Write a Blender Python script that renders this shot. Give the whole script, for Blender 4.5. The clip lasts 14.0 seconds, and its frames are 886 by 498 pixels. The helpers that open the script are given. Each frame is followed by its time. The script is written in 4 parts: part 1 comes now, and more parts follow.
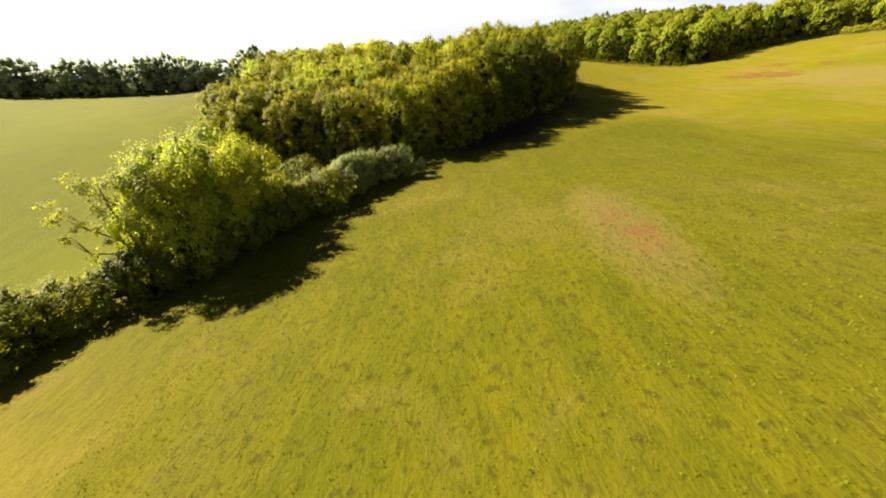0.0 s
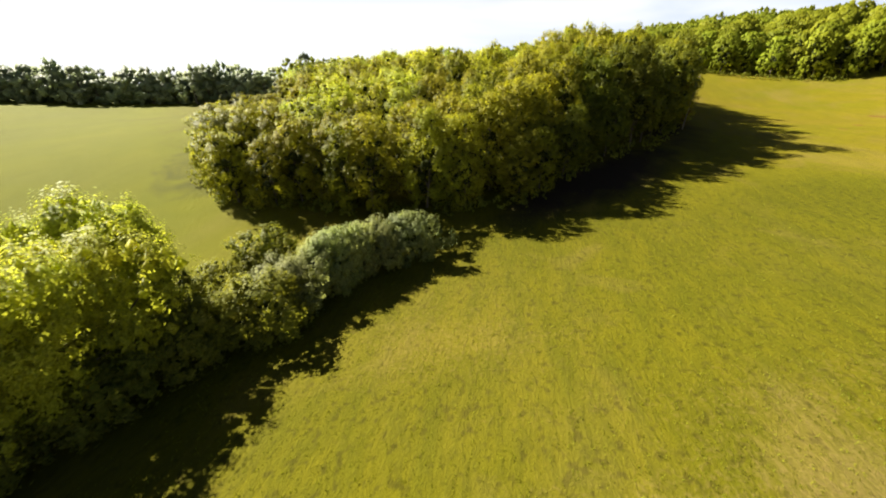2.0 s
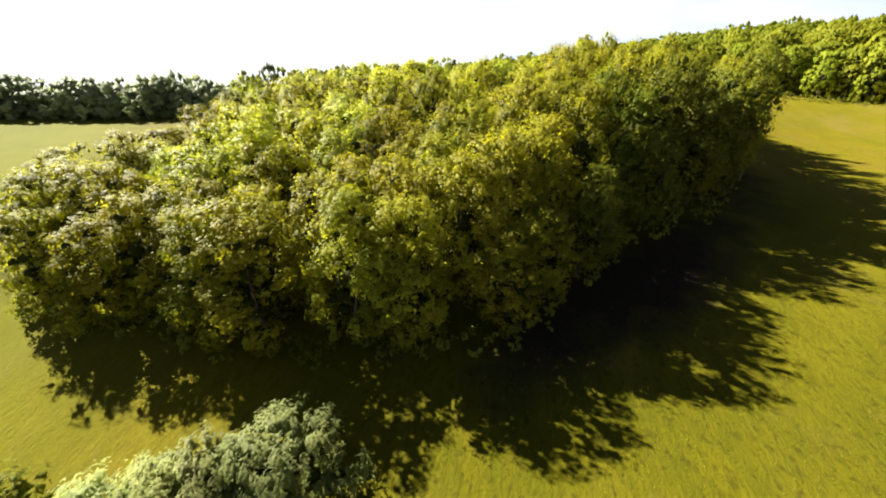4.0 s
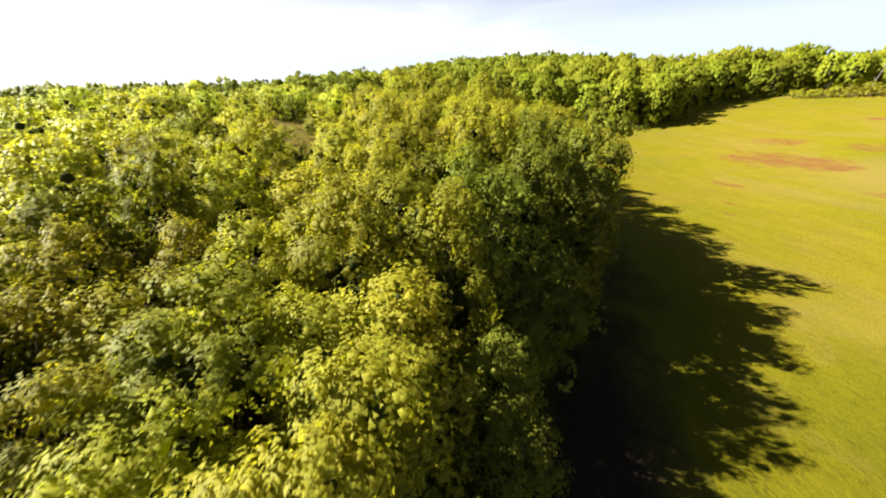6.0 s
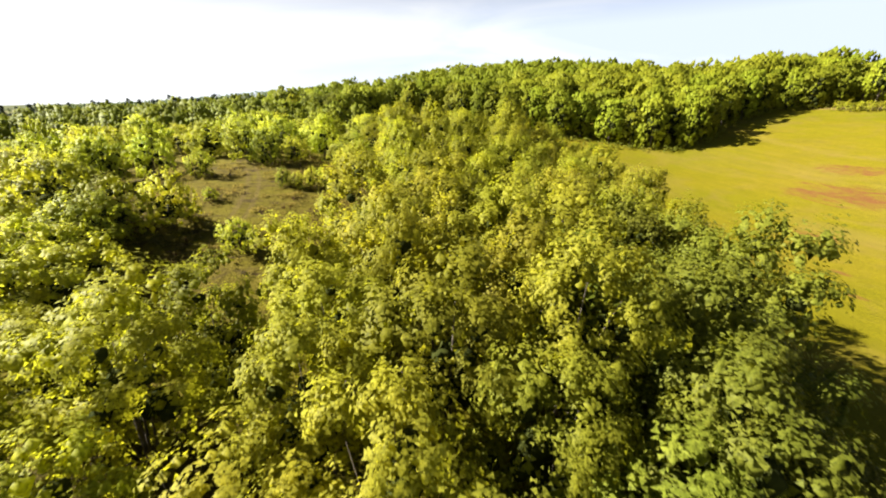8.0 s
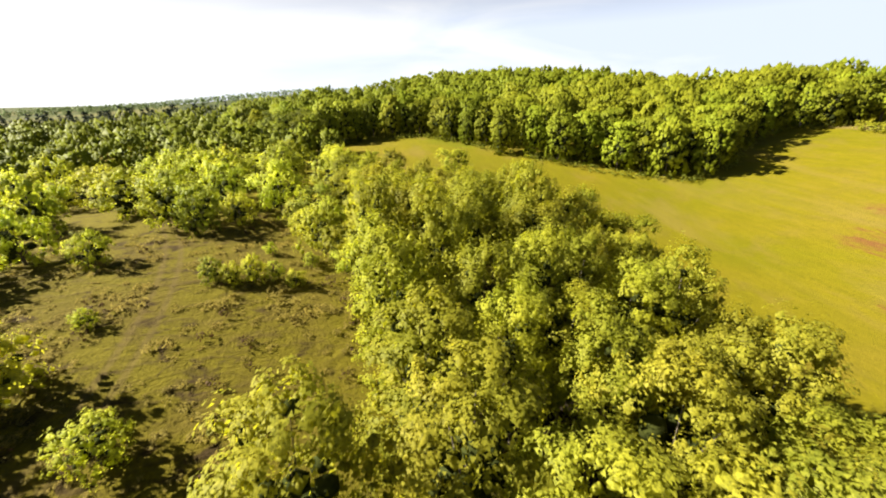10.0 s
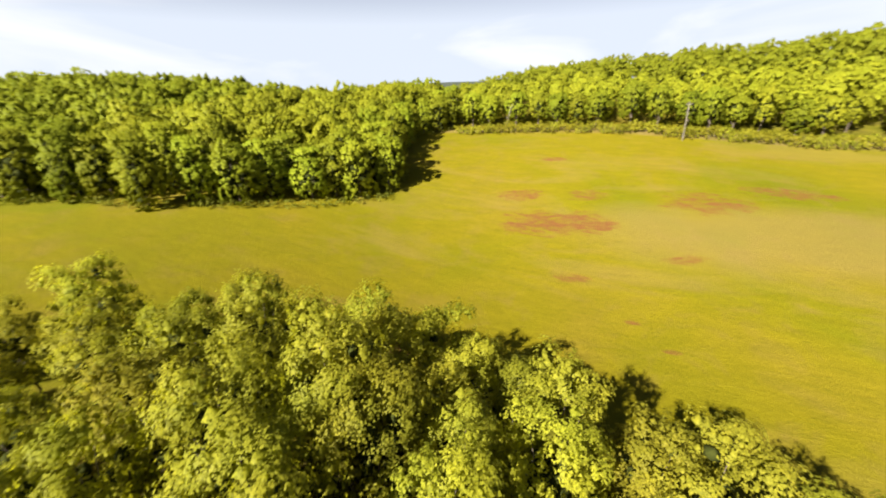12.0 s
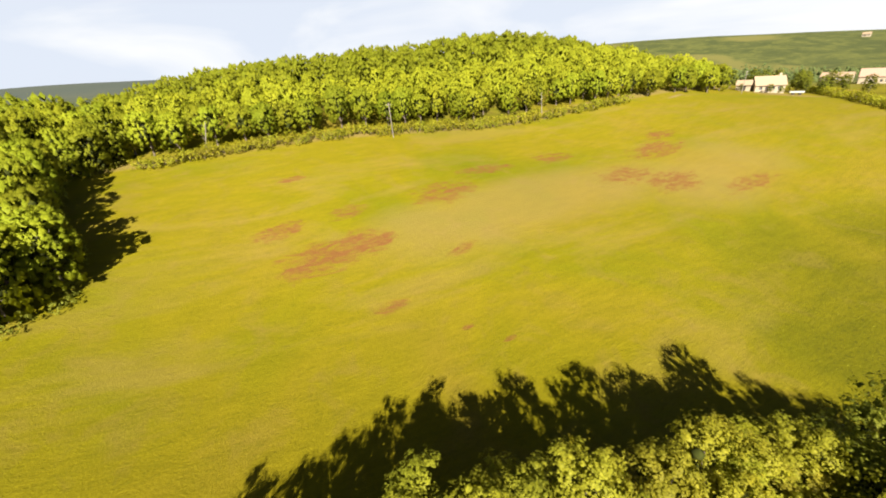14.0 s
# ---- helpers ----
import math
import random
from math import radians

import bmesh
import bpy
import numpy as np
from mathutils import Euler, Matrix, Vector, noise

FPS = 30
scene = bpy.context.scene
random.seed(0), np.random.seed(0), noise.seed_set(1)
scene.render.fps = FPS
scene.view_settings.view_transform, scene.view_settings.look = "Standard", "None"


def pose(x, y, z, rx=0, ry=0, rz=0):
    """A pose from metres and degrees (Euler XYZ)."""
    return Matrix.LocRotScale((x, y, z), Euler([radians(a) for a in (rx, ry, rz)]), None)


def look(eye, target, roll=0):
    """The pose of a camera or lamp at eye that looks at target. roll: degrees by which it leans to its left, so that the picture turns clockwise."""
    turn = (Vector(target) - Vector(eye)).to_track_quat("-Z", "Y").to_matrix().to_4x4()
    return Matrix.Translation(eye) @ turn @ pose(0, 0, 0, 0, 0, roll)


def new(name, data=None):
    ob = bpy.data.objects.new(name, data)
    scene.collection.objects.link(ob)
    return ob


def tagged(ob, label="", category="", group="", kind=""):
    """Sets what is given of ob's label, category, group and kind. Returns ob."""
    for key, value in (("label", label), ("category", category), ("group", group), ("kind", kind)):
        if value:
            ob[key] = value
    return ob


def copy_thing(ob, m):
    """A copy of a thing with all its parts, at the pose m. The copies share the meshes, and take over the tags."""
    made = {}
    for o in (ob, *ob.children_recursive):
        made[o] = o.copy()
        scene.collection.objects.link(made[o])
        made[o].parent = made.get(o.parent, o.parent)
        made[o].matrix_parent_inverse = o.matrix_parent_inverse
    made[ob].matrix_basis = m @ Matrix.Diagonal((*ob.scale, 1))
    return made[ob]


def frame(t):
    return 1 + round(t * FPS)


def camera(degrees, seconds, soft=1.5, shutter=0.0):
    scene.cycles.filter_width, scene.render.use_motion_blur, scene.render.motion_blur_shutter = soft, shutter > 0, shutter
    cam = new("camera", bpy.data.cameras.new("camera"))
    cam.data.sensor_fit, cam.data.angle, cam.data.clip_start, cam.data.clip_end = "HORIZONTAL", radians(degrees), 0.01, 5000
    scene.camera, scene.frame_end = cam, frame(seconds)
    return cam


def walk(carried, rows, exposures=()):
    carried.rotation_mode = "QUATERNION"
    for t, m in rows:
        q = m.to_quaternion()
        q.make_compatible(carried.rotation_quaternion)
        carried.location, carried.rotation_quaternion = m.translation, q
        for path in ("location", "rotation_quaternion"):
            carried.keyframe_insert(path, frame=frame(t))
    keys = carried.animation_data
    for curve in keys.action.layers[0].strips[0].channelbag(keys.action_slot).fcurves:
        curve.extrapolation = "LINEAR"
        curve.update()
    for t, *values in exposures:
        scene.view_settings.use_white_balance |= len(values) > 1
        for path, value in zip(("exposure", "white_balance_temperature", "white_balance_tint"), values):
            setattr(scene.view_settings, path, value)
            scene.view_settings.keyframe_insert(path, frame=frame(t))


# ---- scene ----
cam = camera(100.8, 14.0, 1.9, 0.15)
METRES, EYE, TILT, LEAN, TURN = 100.0, 14.0, -25.6, 1.85, 0.0
ROWS = [
    (0.0, 0.0, 0.0, 0.0, 0.0, -0.0, 0.0),
    (0.5, 0.0039, 0.0368, 0.0197, 5.3, 0.07, -2.44),
    (1.0, 0.0073, 0.0728, 0.0403, 10.09, -0.11, -4.82),
    (1.5, 0.0099, 0.1084, 0.0618, 9.69, 0.11, -4.99),
    (2.0, 0.0124, 0.1435, 0.083, 9.3, 0.37, -5.13),
    (2.5, 0.0147, 0.1778, 0.1045, 9.38, 0.55, -5.29),
    (5.0, 0.0185, 0.3305, 0.2137, 9.76, 1.6, -6.6),
    (5.5, 0.019, 0.3594, 0.2374, 0.12, 2.58, -2.23),
    (6.0, 0.0195, 0.3879, 0.261, -15.0, 2.52, 5.25),
    (6.5, 0.0207, 0.4156, 0.2836, -17.26, 2.45, 6.53),
    (7.0, 0.0244, 0.4426, 0.3056, -15.53, 2.71, 6.07),
    (7.5, 0.0291, 0.4692, 0.3277, -15.79, 2.75, 6.46),
    (8.0, 0.0345, 0.4954, 0.3502, -15.68, 2.74, 6.55),
    (8.5, 0.0405, 0.5208, 0.3725, -15.86, 2.73, 6.74),
    (11.0, 0.0804, 0.6408, 0.4822, -26.58, 0.69, 11.31),
    (11.5, 0.0916, 0.6677, 0.5042, -43.73, -3.61, 18.24),
    (12.0, 0.1051, 0.6931, 0.5245, -68.39, -12.56, 24.89),
    (12.5, 0.121, 0.7152, 0.5428, -95.69, -24.79, 27.42),
    (13.0, 0.1393, 0.7327, 0.5603, -118.31, -35.41, 25.6),
    (13.5, 0.159, 0.7438, 0.5766, -120.74, -37.12, 26.07),
    (14.0, 0.1798, 0.7487, 0.5901, -119.74, -37.3, 27.33),
]
walk(cam, [(t, pose(0, 0, EYE, TILT, LEAN, TURN) @ pose(METRES * x, METRES * y, METRES * z, 90 + pitch, roll, yaw)) for t, x, y, z, yaw, pitch, roll in ROWS],
     [(0.0, 1.64, 7000, 10), (1.0, 1.63, 6720, 10), (2.5, 1.67, 6470, 10), (5.0, 1.90, 6430, 10), (6.5, 1.88, 6440, 10), (8.0, 1.83, 6470, 10), (11.0, 1.75, 6680, 10), (14.0, 1.63, 6880, 10)])

# ---------------------------------------------------------------- light
SUN_ELEVATION, SUN_AZIMUTH = radians(36.6), radians(295.2)
world = bpy.data.worlds.new("sky")
scene.world = world
world.use_nodes = True


def link(tree, a, b):
    tree.links.new(a, b)


def node(tree, kind, **settings):
    n = tree.nodes.new(kind)
    for key, value in settings.items():
        if key in n.inputs:
            n.inputs[key].default_value = value
    return n


wt = world.node_tree
wt.nodes.clear()
sky = wt.nodes.new("ShaderNodeTexSky")
sky.sky_type, sky.sun_disc = "NISHITA", False
sky.sun_elevation, sky.sun_rotation = SUN_ELEVATION, SUN_AZIMUTH
sky.air_density, sky.dust_density, sky.ozone_density = 0.35, 1.0, 2.0
# thin bright haze and wisps low over the horizon, whiter towards the sun
way = wt.nodes.new("ShaderNodeTexCoord")
stretch = wt.nodes.new("ShaderNodeMapping")
stretch.inputs["Scale"].default_value = (1.2, 1.8, 6.0)
wisps = node(wt, "ShaderNodeTexNoise", Scale=1.5, Detail=5.0, Roughness=0.5, Distortion=0.5)
height = wt.nodes.new("ShaderNodeSeparateXYZ")
east = wt.nodes.new("ShaderNodeMath")
east.operation = "MULTIPLY_ADD"
east.inputs[1].default_value = -0.28
white = wt.nodes.new("ShaderNodeMapRange")
white.inputs["From Min"].default_value, white.inputs["From Max"].default_value = 0.26, 0.58
haze = wt.nodes.new("ShaderNodeMixRGB")
haze.inputs["Color1"].default_value, haze.inputs["Color2"].default_value = (5.1, 5.7, 6.75, 1), (7.4, 7.5, 7.6, 1)
thin = wt.nodes.new("ShaderNodeMapRange")
thin.inputs["From Min"].default_value, thin.inputs["From Max"].default_value = 0.14, 0.32
thin.inputs["To Min"].default_value, thin.inputs["To Max"].default_value = 0.94, 0.0
cloud = wt.nodes.new("ShaderNodeMixRGB")
back = node(wt, "ShaderNodeBackground", Strength=0.05)
out = wt.nodes.new("ShaderNodeOutputWorld")
link(wt, way.outputs["Generated"], stretch.inputs["Vector"])
link(wt, stretch.outputs["Vector"], wisps.inputs["Vector"])
link(wt, way.outputs["Generated"], height.inputs[0])
link(wt, height.outputs["X"], east.inputs[0])
link(wt, wisps.outputs["Fac"], east.inputs[2])
link(wt, east.outputs[0], white.inputs["Value"])
link(wt, white.outputs["Result"], haze.inputs["Fac"])
link(wt, height.outputs["Z"], thin.inputs["Value"])
link(wt, thin.outputs["Result"], cloud.inputs["Fac"])
dim = wt.nodes.new("ShaderNodeMixRGB")
dim.blend_type = "MULTIPLY"
dim.inputs["Fac"].default_value, dim.inputs["Color2"].default_value = 1.0, (0.48, 0.51, 0.56, 1)
link(wt, sky.outputs["Color"], dim.inputs["Color1"])
link(wt, dim.outputs["Color"], cloud.inputs["Color1"])
link(wt, haze.outputs["Color"], cloud.inputs["Color2"])
link(wt, cloud.outputs["Color"], back.inputs["Color"])
link(wt, back.outputs["Background"], out.inputs["Surface"])

sun = new("sun", bpy.data.lights.new("sun", "SUN"))
sun.data.energy, sun.data.angle, sun.data.color = 5.0, radians(0.53), (1.0, 0.93, 0.80)
to_sun = Vector((math.sin(SUN_AZIMUTH) * math.cos(SUN_ELEVATION), math.cos(SUN_AZIMUTH) * math.cos(SUN_ELEVATION), math.sin(SUN_ELEVATION)))
sun.matrix_world = look(to_sun * 300, (0, 0, 0))

# ---------------------------------------------------------------- the lie of the land
# Rises and hollows: place, breadth and height over the common level of 12 m.
RISES = [
    (-8, 98, 28, 5.45), (20, 70, 25, -0.91), (-3, 40, 25, -4.21), (8, 15, 20, 3.73),
    (45, 95, 28, -5.37), (75, 30, 28, -2.32), (70, 85, 22, -0.31), (112, 80, 28, 2.23),
    (118, 10, 28, 0.15), (60, 50, 30, 1.43), (35, 20, 28, -3.09), (30, 135, 28, 1.49),
    (90, 125, 30, 0.22), (25, 185, 32, -2.32), (85, 195, 40, 3.07), (150, 110, 45, 1.31),
    (184, -20, 42, 12.79), (150, -60, 40, 3.57), (-65, 95, 35, -3.07), (-35, 50, 28, 2.01),
    (-100, 60, 50, 2.45), (-40, 0, 45, -11.86), (60, -50, 50, 3.7), (200, 80, 55, 18.57),
    (-70, 190, 65, 3.09), (80, 260, 70, 17.3), (90, -130, 60, 0.41), (240, -60, 60, 13.71),
]
FAR_RISES = [
    (50, 590, 130, 21.0), (-420, 900, 300, 14.0), (1900, 800, 420, 44.0), (1500, 250, 400, 26.0),
    (560, -760, 240, 25.0), (250, -950, 220, 15.0), (660, -520, 200, 22.0), (420, -330, 110, -12.0), (170, -400, 130, -12.0),
]


def ground_z(x, y):
    """Height of the ground; takes numbers or arrays."""
    x, y = np.asarray(x, float), np.asarray(y, float)
    z = np.full(np.broadcast(x, y).shape, 12.0)
    for cx, cy, s, a in RISES:
        z = z + a * np.exp(-((x - cx) ** 2 + (y - cy) ** 2) / (2 * s * s))
    away = np.clip((np.hypot(x - 50, y - 60) - 190) / 260, 0, 1)
    away = away * away * (3 - 2 * away)
    for cx, cy, s, a in FAR_RISES:
        z = z + away * a * np.exp(-((x - cx) ** 2 + (y - cy) ** 2) / (2 * s * s))
    return z


def inside(poly, x, y):
    hit = False
    for (ax, ay), (bx, by) in zip(poly, poly[1:] + poly[:1]):
        if (ay > y) != (by > y) and x < ax + (y - ay) / (by - ay) * (bx - ax):
            hit = not hit
    return hit


COPSE = [(-30.5, 50.5), (-24, 45.4), (-13, 45.3), (-5, 46.2), (0.8, 47.6), (4.9, 52.1), (9, 58.3), (16.5, 64.5), (22, 74), (26, 85), (26.8, 97), (26.3, 105), (22.5, 113), (15, 121),
         (9, 118), (9, 108), (8.8, 103), (10, 95), (9.3, 88), (6.5, 82), (-1.5, 77), (-13, 74), (-22, 71), (-27, 64)]
SCRUB = [(-27, 66), (-22, 72), (-10, 76.5), (-9.5, 84), (-11.5, 90), (-14, 98), (-18.5, 106), (-16, 112), (-8, 113), (-2, 113.5), (3, 112), (8, 118), (12, 124), (12, 140), (8, 152),
         (4, 166), (-12, 186), (-14, 215), (-70, 215), (-72, 150), (-52, 120), (-46, 92), (-32, 74)]
WOOD = [(67, 116.8), (58, 125.5), (45, 142), (36, 164), (22, 173), (8, 168), (-12, 185), (-12, 240), (60, 262), (140, 250), (170, 160),
        (126, 122), (117, 119), (106, 127), (90, 124), (78, 118)]
HILLWOOD = [(117, 118), (116, 95), (116, 60), (117, 20), (112, -20), (107, -50), (103.5, -61), (111, -71), (119, -86), (160, -105), (205, -90), (212, 20), (205, 130), (170, 160), (126, 122)]
HEDGE_LINE = [(-5.5, 39.5), (-8, 36), (-10, 32.5), (-12, 29), (-15, 24), (-18, 19), (-21.5, 13), (-26, 8), (-33, 2), (-41, -6)]


# ---------------------------------------------------------------- materials
def material(name, rough=0.9):
    m = bpy.data.materials.new(name)
    m.use_nodes = True
    t = m.node_tree
    t.nodes.clear()
    shader = node(t, "ShaderNodeBsdfPrincipled", Roughness=rough)
    end = t.nodes.new("ShaderNodeOutputMaterial")
    link(t, shader.outputs[0], end.inputs["Surface"])
    return m, t, shader, end


def ramp(t, source, stops):
    r = t.nodes.new("ShaderNodeValToRGB")
    while len(r.color_ramp.elements) < len(stops):
        r.color_ramp.elements.new(0.5)
    for e, (p, c) in zip(r.color_ramp.elements, stops):
        e.position, e.color = p, (*c, 1)
    link(t, source, r.inputs["Fac"])
    return r.outputs["Color"]


def mixed(t, fac, a, b, kind="MIX"):
    m = t.nodes.new("ShaderNodeMixRGB")
    m.blend_type = kind
    for value, slot in ((fac, "Fac"), (a, "Color1"), (b, "Color2")):
        if isinstance(value, (int, float)):
            m.inputs[slot].default_value = value
        elif isinstance(value, tuple):
            m.inputs[slot].default_value = (*value, 1)
        else:
            link(t, value, m.inputs[slot])
    return m.outputs["Color"]


def noisy(t, coord, scale, detail=4.0, rough=0.55, distortion=0.0, stretch=None):
    if stretch:
        mp = t.nodes.new("ShaderNodeMapping")
        mp.inputs["Scale"].default_value = stretch
        link(t, coord, mp.inputs["Vector"])
        coord = mp.outputs["Vector"]
    n = node(t, "ShaderNodeTexNoise", Scale=scale, Detail=detail, Roughness=rough, Distortion=distortion)
    link(t, coord, n.inputs["Vector"])
    return n.outputs["Fac"]


def spread(t, value, lo, hi, a=0.0, b=1.0):
    m = t.nodes.new("ShaderNodeMapRange")
    for key, v in (("From Min", lo), ("From Max", hi), ("To Min", a), ("To Max", b)):
        m.inputs[key].default_value = v
    m.clamp = True
    link(t, value, m.inputs["Value"])
    return m.outputs["Result"]


def calc(t, op, a, b=0.0, c=0.0):
    m = t.nodes.new("ShaderNodeMath")
    m.operation = op
    for i, v in enumerate((a, b, c)):
        if isinstance(v, (int, float)):
            m.inputs[i].default_value = v
        else:
            link(t, v, m.inputs[i])
    return m.outputs[0]


def leaf_material(name, dark, light, glow, rough=0.55, tint=0.12, gloss=0.04):
    """Leaves: a dull upper side, light shining through, each leaf and each tree a little different."""
    m, t, shader, end = material(name, rough)
    dark, light = tuple(k * (0.93 * a + 0.25 * b) for a, b, k in zip(dark, light, (0.99, 1.0, 0.95))), tuple(k * (0.28 * a + 0.82 * b) for a, b, k in zip(dark, light, (0.99, 1.0, 0.95)))
    glow = tuple(v * 0.74 for v in glow)
    geo = t.nodes.new("ShaderNodeNewGeometry")
    info = t.nodes.new("ShaderNodeObjectInfo")
    col = mixed(t, geo.outputs["Random Per Island"], dark, light)
    hsv = t.nodes.new("ShaderNodeHueSaturation")
    odd = calc(t, "FRACT", calc(t, "MULTIPLY", info.outputs["Random"], 17.9))
    col = mixed(t, spread(t, odd, 0.80, 0.98, 0.0, 0.2 if tint > 0.1 else 0.0), col, tuple(v * 1.1 for v in (light[0] * 1.04, light[1], light[2])))
    place = t.nodes.new("ShaderNodeTexCoord")
    # dark mottle painted on for the shaded gaps between leaves
    leaf_gap = noisy(t, place.outputs["Object"], 11.0, 3, 0.7)
    col = mixed(t, spread(t, leaf_gap, 0.38, 0.54, 0.75, 0.0), col, tuple(v * 0.32 for v in dark))
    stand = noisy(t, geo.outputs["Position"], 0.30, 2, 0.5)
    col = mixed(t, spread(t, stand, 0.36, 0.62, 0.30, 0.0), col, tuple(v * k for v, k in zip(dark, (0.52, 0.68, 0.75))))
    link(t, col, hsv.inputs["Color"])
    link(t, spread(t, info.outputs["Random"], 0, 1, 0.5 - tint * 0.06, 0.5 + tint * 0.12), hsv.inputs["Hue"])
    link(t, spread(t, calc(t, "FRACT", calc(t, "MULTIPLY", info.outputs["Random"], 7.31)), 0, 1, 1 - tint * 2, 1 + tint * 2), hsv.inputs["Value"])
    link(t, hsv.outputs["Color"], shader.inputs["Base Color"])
    shader.inputs["Specular IOR Level"].default_value = gloss
    through_leaf = t.nodes.new("ShaderNodeBsdfTranslucent")
    link(t, mixed(t, 1.0, hsv.outputs["Color"], glow, "MULTIPLY"), through_leaf.inputs["Color"])
    blend = t.nodes.new("ShaderNodeAddShader")
    link(t, shader.outputs[0], blend.inputs[0])
    link(t, through_leaf.outputs[0], blend.inputs[1])
    link(t, blend.outputs[0], end.inputs["Surface"])
    return m


OAK = leaf_material("oak_leaf", (0.111, 0.110, 0.011), (0.217, 0.194, 0.022), (2.12, 2.10, 0.9), gloss=0.05)
# Darker green oaks, with part of their shade put into the colour.
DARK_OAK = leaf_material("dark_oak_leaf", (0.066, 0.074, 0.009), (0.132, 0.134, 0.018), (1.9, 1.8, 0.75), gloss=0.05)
# paler and bluer than near leaves: distance haze put into the base colour
HAZY_OAK = leaf_material("hazed_hedge_leaf", (0.158, 0.180, 0.098), (0.240, 0.260, 0.145), (1.1, 1.1, 0.9))
PALE_OAK = leaf_material("pale_oak_leaf", (0.158, 0.166, 0.020), (0.286, 0.272, 0.042), (2.22, 2.18, 1.0), gloss=0.05)
UNDER = leaf_material("bramble_leaf", (0.085, 0.095, 0.012), (0.180, 0.172, 0.030), (1.5, 1.4, 0.7))
WILLOW = leaf_material("grey_leaf", (0.130, 0.138, 0.050), (0.232, 0.236, 0.092), (1.6, 1.6, 1.1))
BRAMBLE = leaf_material("shrub_leaf", (0.128, 0.142, 0.018), (0.262, 0.256, 0.038), (2.4, 2.30, 1.3))
FAR_OAK = leaf_material("wood_leaf", (0.123, 0.134, 0.010), (0.180, 0.185, 0.014), (1.3, 1.2, 0.4), tint=0.14)
PINE = leaf_material("needle", (0.013, 0.022, 0.011), (0.026, 0.038, 0.017), (0.3, 0.4, 0.3))
RUST = leaf_material("withered_leaf", (0.090, 0.053, 0.019), (0.150, 0.090, 0.034), (0.8, 0.6, 0.4))


def bark_material():
    m, t, shader, _ = material("bark", 0.95)
    tc = t.nodes.new("ShaderNodeTexCoord")
    n = noisy(t, tc.outputs["Object"], 9.0, 6, 0.6, 0.3, (1, 1, 0.25))
    link(t, ramp(t, n, [(0.25, (0.045, 0.035, 0.026)), (0.55, (0.13, 0.105, 0.08)), (0.85, (0.25, 0.22, 0.18))]), shader.inputs["Base Color"])
    b = node(t, "ShaderNodeBump", Strength=0.6, Distance=0.03)
    link(t, n, b.inputs["Height"])
    link(t, b.outputs[0], shader.inputs["Normal"])
    return m


BARK = bark_material()


# Dark balls inside the boughs: inner shade put into colour, and they stop light.
def shade_knot_material():
    m, t, shader, _ = material("shade_knots", 0.95)
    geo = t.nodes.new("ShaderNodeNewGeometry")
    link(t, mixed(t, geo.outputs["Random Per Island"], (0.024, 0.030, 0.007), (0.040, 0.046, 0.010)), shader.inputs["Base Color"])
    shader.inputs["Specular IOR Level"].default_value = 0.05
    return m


SHADE_KNOT = shade_knot_material()


def ellipse_mask(t, xyz, cx, cy, rx, ry, turn, wobble):
    """1 inside a ragged ellipse on the ground, 0 outside."""
    c, s = math.cos(turn), math.sin(turn)
    dx, dy = calc(t, "SUBTRACT", xyz[0], cx), calc(t, "SUBTRACT", xyz[1], cy)
    u = calc(t, "MULTIPLY_ADD", dx, c / rx, calc(t, "MULTIPLY", dy, s / rx))
    v = calc(t, "MULTIPLY_ADD", dy, c / ry, calc(t, "MULTIPLY", dx, -s / ry))
    r = calc(t, "ADD", calc(t, "MULTIPLY", u, u), calc(t, "MULTIPLY", v, v))
    r = calc(t, "ADD", r, wobble)
    return spread(t, r, 0.25, 1.1, 1.0, 0.0)


# Bare rusty earth showing through the sward: place, half lengths, turn.
BARE = [(67.5, 89, 3.0, 5.2, 0.15), (69, 82.5, 2.6, 3.6, 0.1), (76.5, 94, 1.8, 3.4, 0.2), (78.3, 83, 1.5, 2.8, 0.1), (78, 65, 2.8, 5.5, 0.1), (84.6, 52, 1.8, 5.5, 0.1), (85.5, 32.5, 2.2, 5, 0.0),
        (70.5, 25.5, 3.4, 6, 0.0), (63.8, 20, 3.8, 6, 0.0), (77, 8, 3.4, 7, 0.0), (83, -0.7, 2, 4, 0.0), (55, 10, 2.2, 5, 0.0), (93, 89.5, 0.9, 2.2, 0.0), (46.8, 78, 0.35, 0.9, 0.0),
        (43, 75, 0.3, 0.7, 0.0), (9.4, 18.2, 0.9, 3.4, -0.05), (54, 84, 1.0, 1.8, 0.0), (61, 70.5, 0.9, 2.4, 0.3)]


def ragged_at(t, fac):
    return calc(t, "MULTIPLY", calc(t, "SUBTRACT", fac, 0.5), 2.2)


